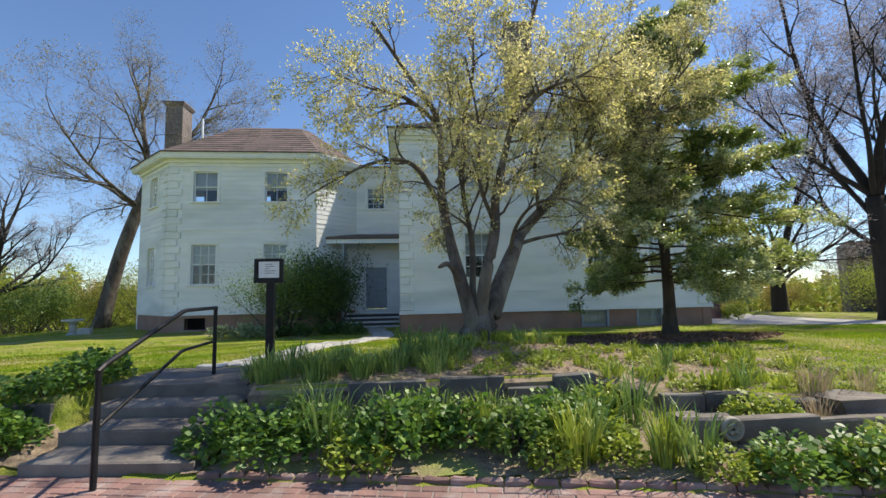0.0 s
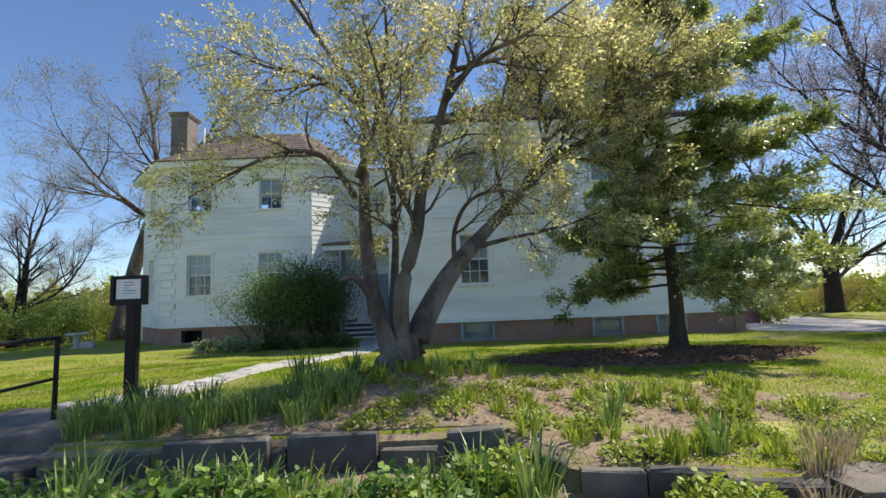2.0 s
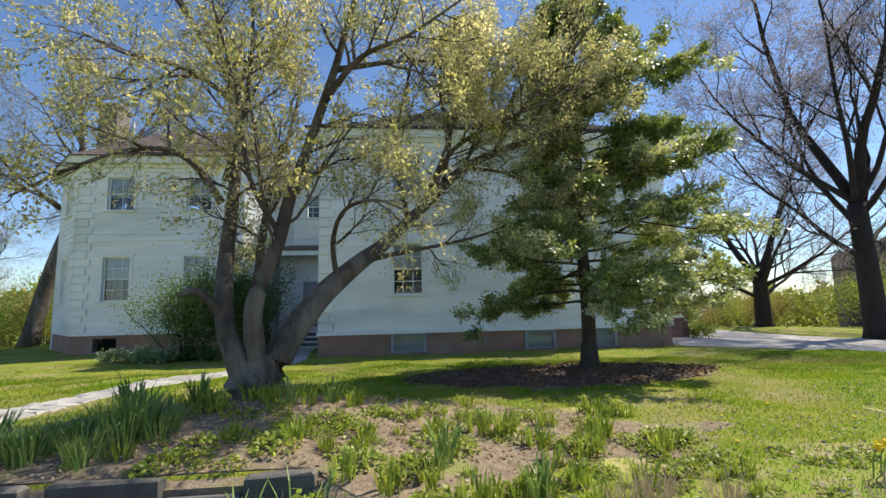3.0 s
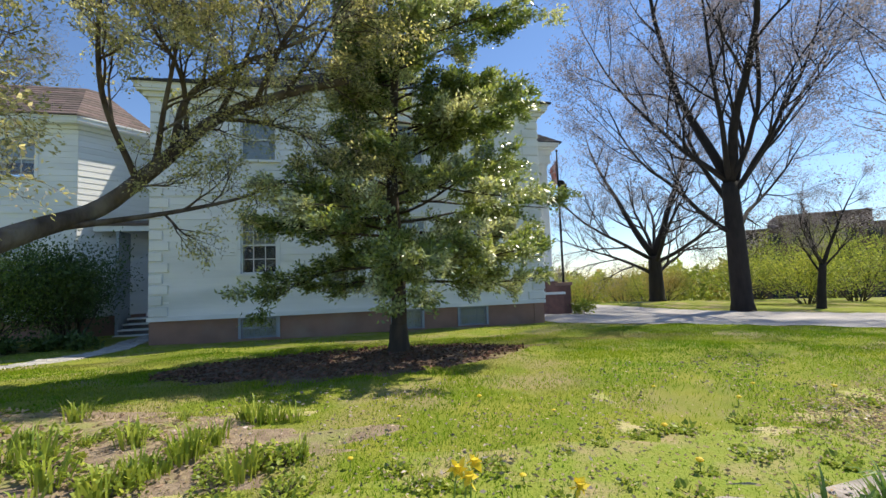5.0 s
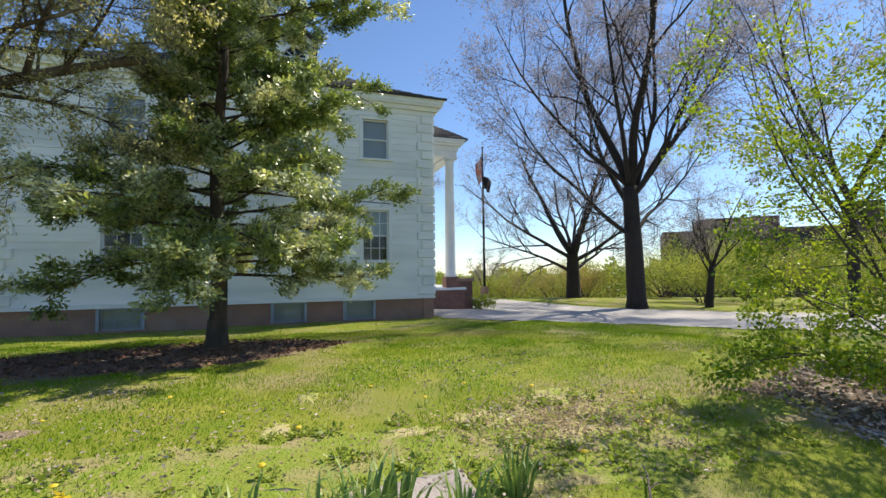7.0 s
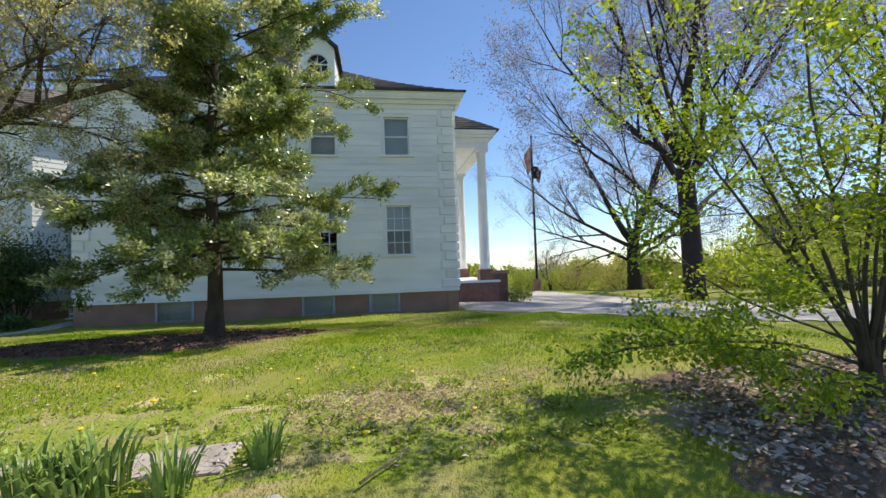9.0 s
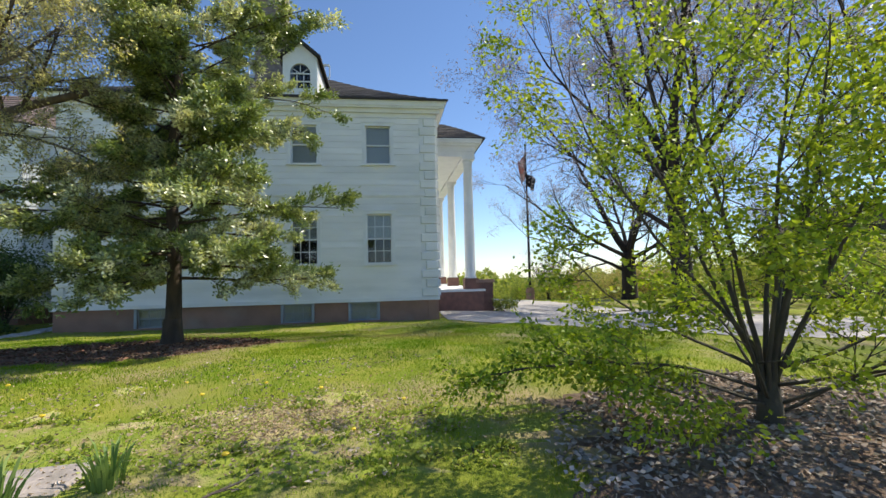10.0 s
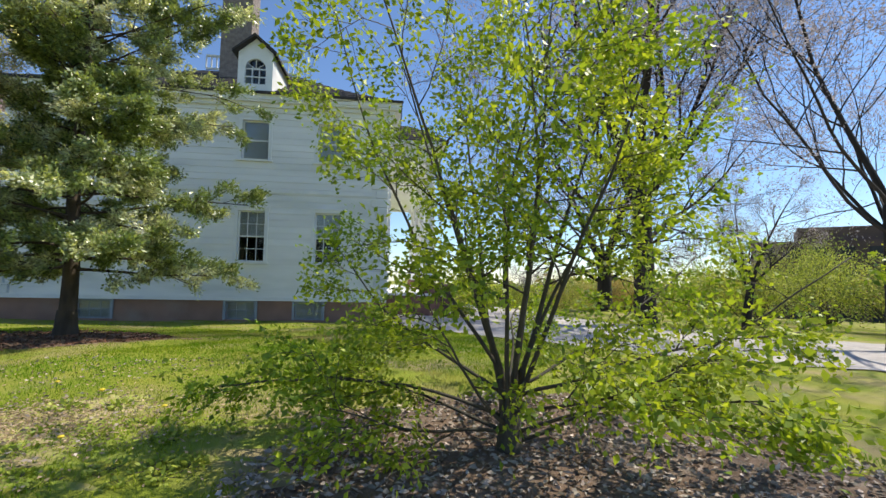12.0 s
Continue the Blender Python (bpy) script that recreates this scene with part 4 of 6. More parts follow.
# the many-stemmed tree by the bed
def many_stemmed_tree():
    rnd = random.Random(11)
    tree = thing("tree", "many-stemmed grey-barked tree with sparse pale young leaves", "tree")
    B, ends = Build(), []
    bx, by = 0.35, 6.85
    stems = [
        ([(bx - 0.02, by, 0.7), (bx - 0.09, by, 1.22), (bx - 0.15, by + 0.25, 1.72), (bx - 0.26, by + 0.6, 2.4), (bx - 0.34, by + 0.95, 3.15), (bx - 0.33, by + 1.0, 3.8), (bx - 0.38, by + 1.1, 4.6), (bx - 0.85, by + 1.2, 5.4), (bx - 1.5, by + 1.2, 6.4)], 0.135, 0.03),
        ([(bx + 0.02, by + 0.05, 0.7), (bx + 0.10, by + 0.1, 1.3), (bx + 0.22, by + 0.15, 1.84), (bx + 0.40, by + 0.3, 2.5), (bx + 0.48, by + 0.5, 3.1), (bx + 0.66, by + 0.6, 3.75), (bx + 0.95, by + 0.7, 4.8), (bx + 1.15, by + 0.8, 5.7), (bx + 1.5, by + 0.9, 7.0)], 0.125, 0.03),
        ([(bx + 0.05, by, 0.7), (bx + 0.33, by + 0.35, 1.32), (bx + 0.73, by + 1.05, 1.9), (bx + 1.13, by + 1.85, 2.4), (bx + 1.5, by + 2.6, 2.8), (bx + 2.1, by + 2.75, 3.4), (bx + 2.9, by + 2.75, 4.15), (bx + 3.8, by + 2.85, 4.6), (bx + 4.8, by + 2.85, 4.9)], 0.19, 0.055),
        ([(bx - 0.05, by + 0.1, 0.7), (bx + 0.02, by + 0.3, 1.5), (bx + 0.1, by + 0.7, 2.4), (bx + 0.05, by + 1.2, 3.4), (bx + 0.2, by + 1.6, 4.4), (bx + 0.3, by + 1.9, 5.4)], 0.075, 0.02),
    ]
    more = [
        ([(bx - 0.43, by + 0.85, 3.1), (bx - 0.72, by + 0.7, 3.55), (bx - 1.05, by + 0.6, 3.7), (bx - 1.5, by + 0.5, 3.6), (bx - 1.95, by + 0.4, 3.35), (bx - 2.4, by + 0.3, 3.05)], 0.055, 0.012),
        ([(bx - 0.38, by + 1.1, 4.5), (bx - 0.75, by + 0.9, 4.75), (bx - 1.15, by + 0.8, 4.9), (bx - 1.6, by + 0.7, 4.95), (bx - 2.1, by + 0.7, 5.2)], 0.045, 0.012),
        ([(bx + 0.8, by + 0.65, 4.3), (bx + 1.3, by + 0.4, 4.8), (bx + 1.9, by + 0.2, 5.0), (bx + 2.6, by, 5.4)], 0.05, 0.012),
        ([(bx + 0.9, by + 1.4, 2.1), (bx + 0.9, by + 1.0, 2.6), (bx + 1.1, by + 0.6, 2.95), (bx + 1.5, by + 0.3, 3.0), (bx + 1.9, by + 0.1, 2.8)], 0.045, 0.012),
        ([(bx + 1.28, by + 2.2, 2.5), (bx + 1.8, by + 2.6, 2.65), (bx + 2.5, by + 2.65, 2.78), (bx + 3.2, by + 2.65, 2.95), (bx + 3.9, by + 2.65, 3.2), (bx + 4.5, by + 2.6, 3.1)], 0.05, 0.01),
        ([(bx - 0.15, by + 0.22, 1.7), (bx - 0.33, by + 0.1, 1.98), (bx - 0.50, by + 0.05, 1.94)], 0.05, 0.035),
        ([(bx + 0.42, by + 0.35, 2.6), (bx + 0.15, by + 0.1, 3.2), (bx + 0.1, by - 0.2, 4.0), (bx - 0.1, by - 0.4, 4.9)], 0.04, 0.012),
        ([(bx - 0.42, by + 0.9, 3.4), (bx - 0.1, by + 0.5, 4.0), (bx + 0.1, by + 0.2, 4.9), (bx + 0.1, by, 5.7)], 0.045, 0.012),
        ([(bx + 2.1, by + 2.75, 3.4), (bx + 2.4, by + 2.2, 4.0), (bx + 2.7, by + 1.8, 4.8), (bx + 2.9, by + 1.5, 5.6)], 0.045, 0.012),
        ([(bx + 2.9, by + 2.75, 4.15), (bx + 3.2, by + 2.8, 4.9), (bx + 3.5, by + 2.7, 5.7), (bx + 3.6, by + 2.6, 6.6)], 0.045, 0.012),
        ([(bx + 2.3, by + 2.75, 3.55), (bx + 2.6, by + 2.45, 4.3), (bx + 3.3, by + 2.3, 4.75), (bx + 4.2, by + 2.1, 5.1), (bx + 5.0, by + 1.9, 5.5)], 0.06, 0.014),
        ([(bx + 1.9, by + 2.7, 3.2), (bx + 1.7, by + 2.2, 4.2), (bx + 1.9, by + 1.7, 5.2), (bx + 2.2, by + 1.4, 6.2)], 0.05, 0.012),
        ([(bx + 0.95, by + 0.7, 4.8), (bx + 1.8, by + 1.3, 5.3), (bx + 2.7, by + 1.7, 5.6), (bx + 3.5, by + 1.8, 6.0)], 0.045, 0.012),
        ([(bx + 2.5, by + 2.75, 3.8), (bx + 2.6, by + 2.2, 4.5), (bx + 2.4, by + 1.7, 5.0), (bx + 2.6, by + 1.2, 5.3)], 0.04, 0.012),
        ([(bx + 3.4, by + 2.8, 4.4), (bx + 3.9, by + 2.2, 5.1), (bx + 4.5, by + 1.7, 5.7), (bx + 5.0, by + 1.4, 6.4)], 0.045, 0.012),
        ([(bx + 2.9, by + 2.75, 4.15), (bx + 3.6, by + 3.1, 4.2), (bx + 4.3, by + 3.3, 4.0), (bx + 4.9, by + 3.4, 3.6)], 0.04, 0.010),
        ([(bx + 3.8, by + 2.85, 4.6), (bx + 4.3, by + 2.6, 5.2), (bx + 4.7, by + 2.4, 5.9)], 0.04, 0.012),
    ]
    kinds = [dict(n=11, **{"from": 0.32}, angle=(0.5, 1.1), len=1.35, r=0.024, steps=6, wobble=0.16, lift=0.02), dict(n=7, **{"from": 0.2}, angle=(0.4, 1.0), len=0.66, r=0.009, steps=4, wobble=0.18, lift=0.0), dict(n=3, **{"from": 0.2}, angle=(0.4, 0.9), len=0.30, r=0.005, steps=3, wobble=0.15, lift=0.0)]
    def back(pts):
        out = []
        for px_, py_, pz_ in pts:
            w = min(1.0, max(0.0, (pz_ - 0.9) / 0.9))
            out.append((px_ - 0.13 * w, py_ - 0.5 * w, pz_))
        return out
    stems = [(back(p), a, b) for p, a, b in stems]
    more = [(back(p), a, b) for p, a, b in more]
    for i, (pts, a, b) in enumerate(stems):
        ramify(rnd, B, bez(pts, 5), a, b, 0, [dict(kinds[0], n=10, len=1.2, **{"from": 0.5})] + kinds[1:] if i == 2 else kinds, ends)
    for pts, a, b in more[:5] + more[6:]:
        low = pts[-1][2] < 3.3
        k2 = [dict(kinds[0], n=6 if low else 10, len=0.8 if low else 1.35, **{"from": 0.2}), kinds[1], kinds[2]]
        ramify(rnd, B, bez(pts, 5), a, b, 0, k2, ends)
    B.tube(bez(more[5][0], 4), [0.05, 0.048, 0.046, 0.044, 0.042, 0.04, 0.036, 0.03, 0.02], 7)
    # flared, knotted foot
    B.tube(bez([(bx, by, 0.45), (bx + 0.01, by, 0.75), (bx + 0.03, by, 1.05), (bx + 0.05, by, 1.3)], 4), [0.36, 0.33, 0.30, 0.28, 0.26, 0.25, 0.245, 0.24, 0.235, 0.23, 0.22, 0.20, 0.17], 12)
    for i in range(7):
        a = i * 0.9 + 0.3
        B.lathe((bx + 0.24 * math.cos(a), by + 0.24 * math.sin(a), 0.85 + 0.05 * (i % 3)), [(0.03, 0), (0.08, 0.04), (0.09, 0.09), (0.05, 0.15), (0.01, 0.18)], 7)
    part("trunk", B, BARK, tree, "gnarled grey-brown stems with pale worn patches", True)
    rnd.shuffle(ends)
    h = int(len(ends) * 0.62)
    crown_part("crown", ends[:h], LEAF_MAG, tree, 9, 0.062, 0.026, 21, 0.1, 0.05, "sparse pale yellow-green young leaves")
    crown_part("crown", ends[h:], BUD_GREY, tree, 5, 0.045, 0.016, 22, 0.4, 0.05, "grey-brown buds and withered catkins")


many_stemmed_tree()


# the glossy evergreen on the lawn
def evergreen_tree():
    rnd = random.Random(5)
    tree = thing("tree", "dense evergreen tree with glossy dark leaves above a mulch bed", "tree")
    x, y = 5.83, 10.5
    z = float(land(x, y)) - 0.1
    B, ends = Build(), []
    line = bez([(x, y, z), (x + 0.02, y, z + 1.5), (x - 0.05, y, z + 3.5), (x + 0.06, y, z + 5.5), (x, y, z + 7.0), (x + 0.05, y, z + 8.3)], 6)
    B.tube(line, [0.18 if i == 0 else 0.16 - 0.145 * i / len(line) for i in range(len(line))], 10)
    B.tube([(x, y, z - 0.05), (x, y, z + 0.12), (x, y, z + 0.3), (x, y, z + 0.6)], [0.29, 0.22, 0.185, 0.16], 12)
    n = 84
    levels = [1.0, 2.6, 3.6, 5.0, 6.0, 7.0, 7.8]
    for i in range(n):
        f = i / n
        h = 1.4 + 6.3 * f ** 1.05
        a = i * 2.399 + rnd.uniform(-0.5, 0.5)
        # the crown is full on its sunny side, narrow above the skirt on the other
        sunny = np.interp(h, levels, [2.8, 3.05, 3.05, 2.95, 2.75, 2.3, 1.2])
        shady = np.interp(h, levels, [2.6, 2.4, 1.15, 0.95, 0.9, 0.8, 0.4])
        w = 0.5 + 0.5 * math.cos(a)
        reach = (sunny * w + shady * (1 - w)) * rnd.choice((0.62, 0.8, 0.92, 1.0, 1.06))
        d = Vector((math.cos(a), math.sin(a), np.interp(f, [0, 0.5, 0.85, 1], [0.02, 0.24, 0.55, 1.2])))
        limb = wander(rnd, (x, y, z + h), d, reach, 8, 0.07, -0.035 if f < 0.3 else -0.015)
        kinds = [dict(n=int(8 + 4 * (1 - f)), **{"from": 0.18}, angle=(0.5, 1.1), len=0.9 * max(0.55, reach / 2.6), r=0.012, steps=4, wobble=0.10, lift=0.0, flat=0.3), dict(n=5, **{"from": 0.25}, angle=(0.4, 0.9), len=0.30, r=0.005, steps=3, wobble=0.12, lift=0.03, flat=0.5)]
        ramify(rnd, B, limb, 0.038 * (1 - 0.55 * f), 0.008, 0, kinds, ends)
    for dx, dy, up in ((0.1, 0.0, 1.3), (-0.25, 0.1, 0.9), (0.35, -0.1, 0.8)):
        ramify(rnd, B, wander(rnd, (x, y, z + 7.6), (dx, dy, 1.0), up, 5, 0.05, 0.0), 0.016, 0.006, 0, [dict(n=5, **{"from": 0.2}, angle=(0.5, 0.9), len=0.3, r=0.005, steps=3, wobble=0.1, lift=0.05)], ends)
    part("trunk", B, BARKBROWN, tree, "dark straight trunk with slender drooping branches", True)
    crown_part("crown", ends, LEAF_HOLLY, tree, 15, 0.088, 0.040, 31, 0.02, 0.05, "glossy dark green leaves in layered sprays, with painted pale sheen patches", 0.6, 1.5, (x, y))


evergreen_tree()


# the lime-green spreading shrub
def lime_shrub():
    rnd = random.Random(8)
    tree = thing("shrub", "wide lime-green shrub with many thin dark stems on mulch", "shrub")
    x, y = 12.96, 4.29
    z = float(land(x, y)) - 0.05
    B, ends = Build(), []
    kinds = [dict(n=9, **{"from": 0.34}, angle=(0.5, 1.2), len=1.15, r=0.010, steps=6, wobble=0.14, lift=0.0, flat=0.7), dict(n=6, **{"from": 0.2}, angle=(0.4, 1.0), len=0.46, r=0.004, steps=4, wobble=0.15, lift=0.0, flat=0.6)]
    low_kinds = [dict(kinds[0], n=6, len=0.6, flat=0.35, **{"from": 0.3}), dict(kinds[1], flat=0.4)]
    # stems rise together as one clump, then part into a vase; long limbs arch out low down
    for i in range(10):
        a = i * 2.399 + rnd.uniform(-0.3, 0.3)
        tilt = 0.10 + 0.055 * i + rnd.uniform(-0.04, 0.04)
        ln = rnd.uniform(2.7, 3.4) * (0.8 if math.sin(a) < -0.3 else 1.0)
        c, q = math.cos(a), math.sin(a)
        split = 0.42 + 0.05 * (i % 5)
        foot = [Vector((x + 0.055 * c, y + 0.05 * q, z)), Vector((x + 0.05 * c, y + 0.045 * q, z + 0.25)), Vector((x + 0.065 * c, y + 0.055 * q, z + split))]
        d = Vector((c * math.sin(tilt), q * math.sin(tilt) * 0.8, math.cos(tilt)))
        line = foot[:2] + wander(rnd, foot[2], d, ln, 12, 0.06, 0.012)
        ramify(rnd, B, line, 0.030 - 0.001 * i, 0.005, 0, kinds, ends)
    for a, lift0, rise, ln in ((3.05, 0.30, 0.42, 2.2), (2.5, 0.45, 0.5, 1.9), (-0.12, 0.12, 0.35, 2.6), (0.35, 0.5, 0.38, 2.5), (-0.75, 0.2, 0.5, 1.6), (1.4, 0.3, 0.6, 2.2), (-2.4, 0.25, 0.55, 1.4), (-0.4, 0.45, 0.5, 2.1), (3.5, 0.2, 0.3, 1.3), (-1.2, 0.35, 0.35, 1.3), (2.8, 0.2, 0.3, 1.5)):
        d = Vector((math.cos(a), math.sin(a) * 0.8, rise))
        ramify(rnd, B, wander(rnd, (x + 0.04 * math.cos(a), y + 0.04 * math.sin(a), z + lift0), d, ln, 12, 0.08, -0.012), 0.018, 0.005, 0, low_kinds, ends)
    B.tube([(x, y, z - 0.03), (x, y, z + 0.1), (x + 0.01, y, z + 0.42)], [0.13, 0.095, 0.06], 9)
    part("stem", B, TWIG, tree, "thin dark branching stems", True)
    crown_part("crown", ends, LEAF_LIME, tree, 8, 0.052, 0.030, 41, 0.15, 0.045, "bright lime-green spring leaves")


lime_shrub()


def bare_tree(x, y, height, r, seed, label, trunk=0.28, lean=(0.0, 0.0), buds=BUD_PINK, limbs=7, spread=(0.35, 0.95), reach=0.42, per=4, low_limb=False, limb=0.55, rise=0.03, haze=0):
    """A tall tree before leafing: trunk, rising limbs, fine twigs with buds."""
    rnd = random.Random(seed)
    tree = thing("tree", label, "tree")
    z = float(land(x, y)) - 0.15
    B, ends = Build(), []
    ht = height * trunk
    top = Vector((x + lean[0] * ht, y + lean[1] * ht, z + ht))
    foot = bez([(x, y, z), (x + lean[0] * ht * 0.4, y + lean[1] * ht * 0.4, z + ht * 0.5), tuple(top)], 5)
    B.tube(foot, [r * (1.35 if i == 0 else 1.1 - 0.3 * i / len(foot)) for i in range(len(foot))], 12)
    L = height * reach
    kinds = [dict(n=8, **{"from": 0.18}, angle=(0.35, 0.9), len=L * 0.55, r=r * 0.17, steps=7, wobble=0.10, lift=0.04), dict(n=6, **{"from": 0.2}, angle=(0.4, 0.9), len=L * 0.27, r=r * 0.055, steps=5, wobble=0.12, lift=0.03),
             dict(n=6, **{"from": 0.15}, angle=(0.4, 0.9), len=L * 0.14, r=r * 0.022, steps=4, wobble=0.12, lift=0.02)]
    if haze:
        kinds.append(dict(n=haze, **{"from": 0.15}, angle=(0.4, 0.9), len=L * 0.085, r=0.006, steps=2, wobble=0.12, lift=0.02))
    for i in range(limbs):
        a = i * 2.399 + seed
        t = rnd.uniform(*spread) * (0.45 if i < 2 else 1.0)
        d = Vector((math.cos(a) * math.sin(t) + lean[0] * 0.7, math.sin(a) * math.sin(t) + lean[1] * 0.7, math.cos(t)))
        p = foot[-1 - (i % 3)] if i > 1 else foot[-1]
        ramify(rnd, B, wander(rnd, p, d, height * limb * (1.3 if i < 2 else 1.0) * rnd.uniform(0.85, 1.1), 12, 0.07, rise), r * (0.58 if i < 2 else 0.34), r * 0.04, 0, kinds, ends)
    if low_limb:
        for s in (-1, 1):
            ramify(rnd, B, wander(rnd, foot[-5], (s * 0.8, 0.2, 0.5), height * 0.45, 12, 0.09, 0.0), r * 0.3, r * 0.05, 0, kinds, ends)
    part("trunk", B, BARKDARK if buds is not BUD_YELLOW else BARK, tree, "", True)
    crown_part("crown", ends, buds, tree, per, 0.11 * height / 16, 0.035 * height / 16, seed, 0.2, 0.10, "haze of fine twigs and pale spring buds")


bare_tree(23.8, 20.0, 21, 0.45, 2, "tall bare dark-barked tree with wide limbs beside the driveway", 0.31, (-0.03, 0.0), spread=(0.28, 0.9), per=2, low_limb=True, limbs=10, haze=4)
bare_tree(26.8, 29.7, 17, 0.5, 6, "spreading bare tree with low forked limbs behind the driveway", 0.20, spread=(0.5, 1.1), low_limb=True, per=2, haze=3)
bare_tree(26.8, 12.3, 18, 0.19, 9, "tall bare tree with fine budding twigs spreading over the lawn", 0.25, limbs=9, spread=(0.5, 1.25), reach=0.42, per=2)
bare_tree(-19.1, 28.7, 16, 0.40, 4, "tall leaning tree with yellowish spring buds beside the wing", 0.60, (0.24, 0.05), BUD_YELLOW, limbs=10, spread=(0.75, 1.45), reach=0.44, per=3, limb=0.46, rise=0.035, haze=2)
bare_tree(-27.5, 31.0, 12, 0.42, 12, "low crooked bare tree with twisting limbs", 0.22, (0.1, 0.0), limbs=8, spread=(0.6, 1.25), reach=0.45)
bare_tree(29.2, 20.4, 7.0, 0.20, 15, "small slanting bare tree beyond the driveway", 0.35, (0.15, 0.0), limbs=6, spread=(0.5, 1.1))
bare_tree(27.5, 47.0, 6.5, 0.22, 16, "small bare tree at the edge of the slope", 0.25, limbs=6, spread=(0.5, 1.1))


def leafy_bush(name, x, y, rx, ry, h, seed, material, label, n=2600, leaf=0.1, stems=9, group="", cat="bush"):
    """A bush: stems from the ground, leaf clumps gathered in lumps over an uneven outline."""
    rnd = random.Random(seed)
    rng = np.random.default_rng(seed)
    bush = thing(name, label, cat, group)
    z = float(land(x, y))
    B, ends = Build(), []
    kinds = [dict(n=6, **{"from": 0.3}, angle=(0.4, 1.0), len=0.45 * h, r=0.012 * h / 2, steps=4, wobble=0.15, lift=0.02)]
    for i in range(stems):
        a, t = rnd.uniform(0, 6.28), rnd.uniform(0.1, 0.85)
        d = Vector((math.cos(a) * math.sin(t) * rx / h * 1.6, math.sin(a) * math.sin(t) * ry / h * 1.6, math.cos(t)))
        ramify(rnd, B, wander(rnd, (x + 0.12 * rx * math.cos(a), y + 0.12 * ry * math.sin(a), z - 0.05), d, h * rnd.uniform(0.7, 0.95), 6, 0.08, 0.01), 0.018 * h / 1.5, 0.005, 0, kinds, ends)
    part("stem", B, TWIG, bush, "", True)
    per = max(1, int(n / max(1, len(ends))))
    ob = crown_part("foliage", ends, material, bush, per, leaf, leaf * 0.5, seed + 1, 0.1, 0.16 * h / 1.6)
    return bush


# shaded right part of the bushes: the shade is put into darker leaves
leafy_bush("bush", -3.75, 18.7, 1.25, 0.9, 3.1, 50, LEAF_DARK, "tall green bush beside the garden door, shade put into its dark leaf colour", 15000, 0.11, 22)
leafy_bush("bush", -5.45, 17.8, 1.75, 0.95, 3.0, 51, LEAF_BUSH, "rounded lighter green bush in front of the wing", 13000, 0.085, 26)
for i in range(9):
    leafy_bush("ground_plant", -7.6 + i * 0.62, 17.4 + 0.25 * math.sin(i * 2.1), 0.45, 0.4, 0.5, 60 + i, LEAF_PALE if i < 4 else LEAF_DARK, "low leafy ground cover at the foot of the bushes", 420, 0.14, 8, "ground cover by the wing", "plant")
rnd = random.Random(77)
hedge_spots = [(-24, 30, 3.2), (-28, 33, 3.8), (-20.8, 32, 3.2), (-33, 30, 4.2), (-38, 36, 5.5), (-17.2, 30.5, 4.2), (-30, 42, 6.5), (-22, 40, 5.5), (-44, 40, 8), (-26, 27.5, 2.4), (-30, 29, 3.0), (-36, 44, 9), (-50, 46, 10)]
for i, (x, y, h) in enumerate(hedge_spots):
    leafy_bush("hedge_bush", x, y, h * 0.75, h * 0.6, h, 100 + i, LEAF_HEDGE if i % 3 else LEAF_BUSH, "yellow-green spring bush at the edge of the lawn", 6500, 0.15, 14, "bushes beyond the lawn")
far_spots = [(33, 24, 3.6), (36, 30, 4.4), (31, 34, 3.4), (40, 26, 4.6), (38, 20, 4.0), (43, 18, 4.6), (34, 40, 4.6), (28, 42, 3.6), (24, 46, 3.0), (46, 32, 6.0), (40, 12, 4.0), (48, 12, 5.0), (44, 6, 4.2), (36, 46, 4.6), (52, 22, 6.0), (31, 52, 4.0), (22, 54, 3.0), (38, 8, 3.0), (34, 2, 3.4), (27, 2, 3.0)]
for i, (x, y, h) in enumerate(far_spots):
    leafy_bush("hedge_bush", x, y, h * 0.8, h * 0.7, h, 200 + i, LEAF_HEDGE, "yellow-green spring thicket beyond the driveway", 6500, 0.15, 14, "thicket beyond the driveway")
leafy_bush("bush", 15.3, 20.2, 0.55, 0.5, 0.75, 300, LEAF_HEDGE, "small leafy shrub at the portico pier", 900, 0.12, 9)

def far_woods(cx, cy, a0, a1, dist, h, seed):
    """A distant belt of trees: many small leafy clumps of uneven height."""
    rng = np.random.default_rng(seed)
    n = 42000
    a = rng.uniform(a0, a1, n)
    top = h * (0.75 + 0.25 * np.sin(a * 31 + seed) * np.sin(a * 57) + 0.12 * np.sin(a * 140))
    d = dist * rng.uniform(0.9, 1.15, n)
    x, y = cx + d * np.sin(a), cy + d * np.cos(a)
    P = np.stack([x, y, land(x, y) - 1 + (top + 4) * rng.uniform(0, 1, n) ** 0.7], -1)
    V = leaf_faces(rng, P, rng.normal(0, 1, (n, 3)), 0.9, 0.7, 0.0, 0.5)
    tagged(new("far_woods", quads_mesh("far_woods", V, LEAF_HEDGE)), "distant belt of spring woods along the horizon", "woods", kind="stuff")


far_woods(0, 0, 0.25, 1.9, 110, 6.5, 1)
far_woods(0, 0, -1.6, -0.35, 95, 9, 2)

# ---- garden steps, walls and path ----
def wall_y(x):
    return float(np.interp(x, [-9, 1.3, 1.8, 3.4, 4.5], [5.12, 5.12, 4.55, 4.25, 4.0]))


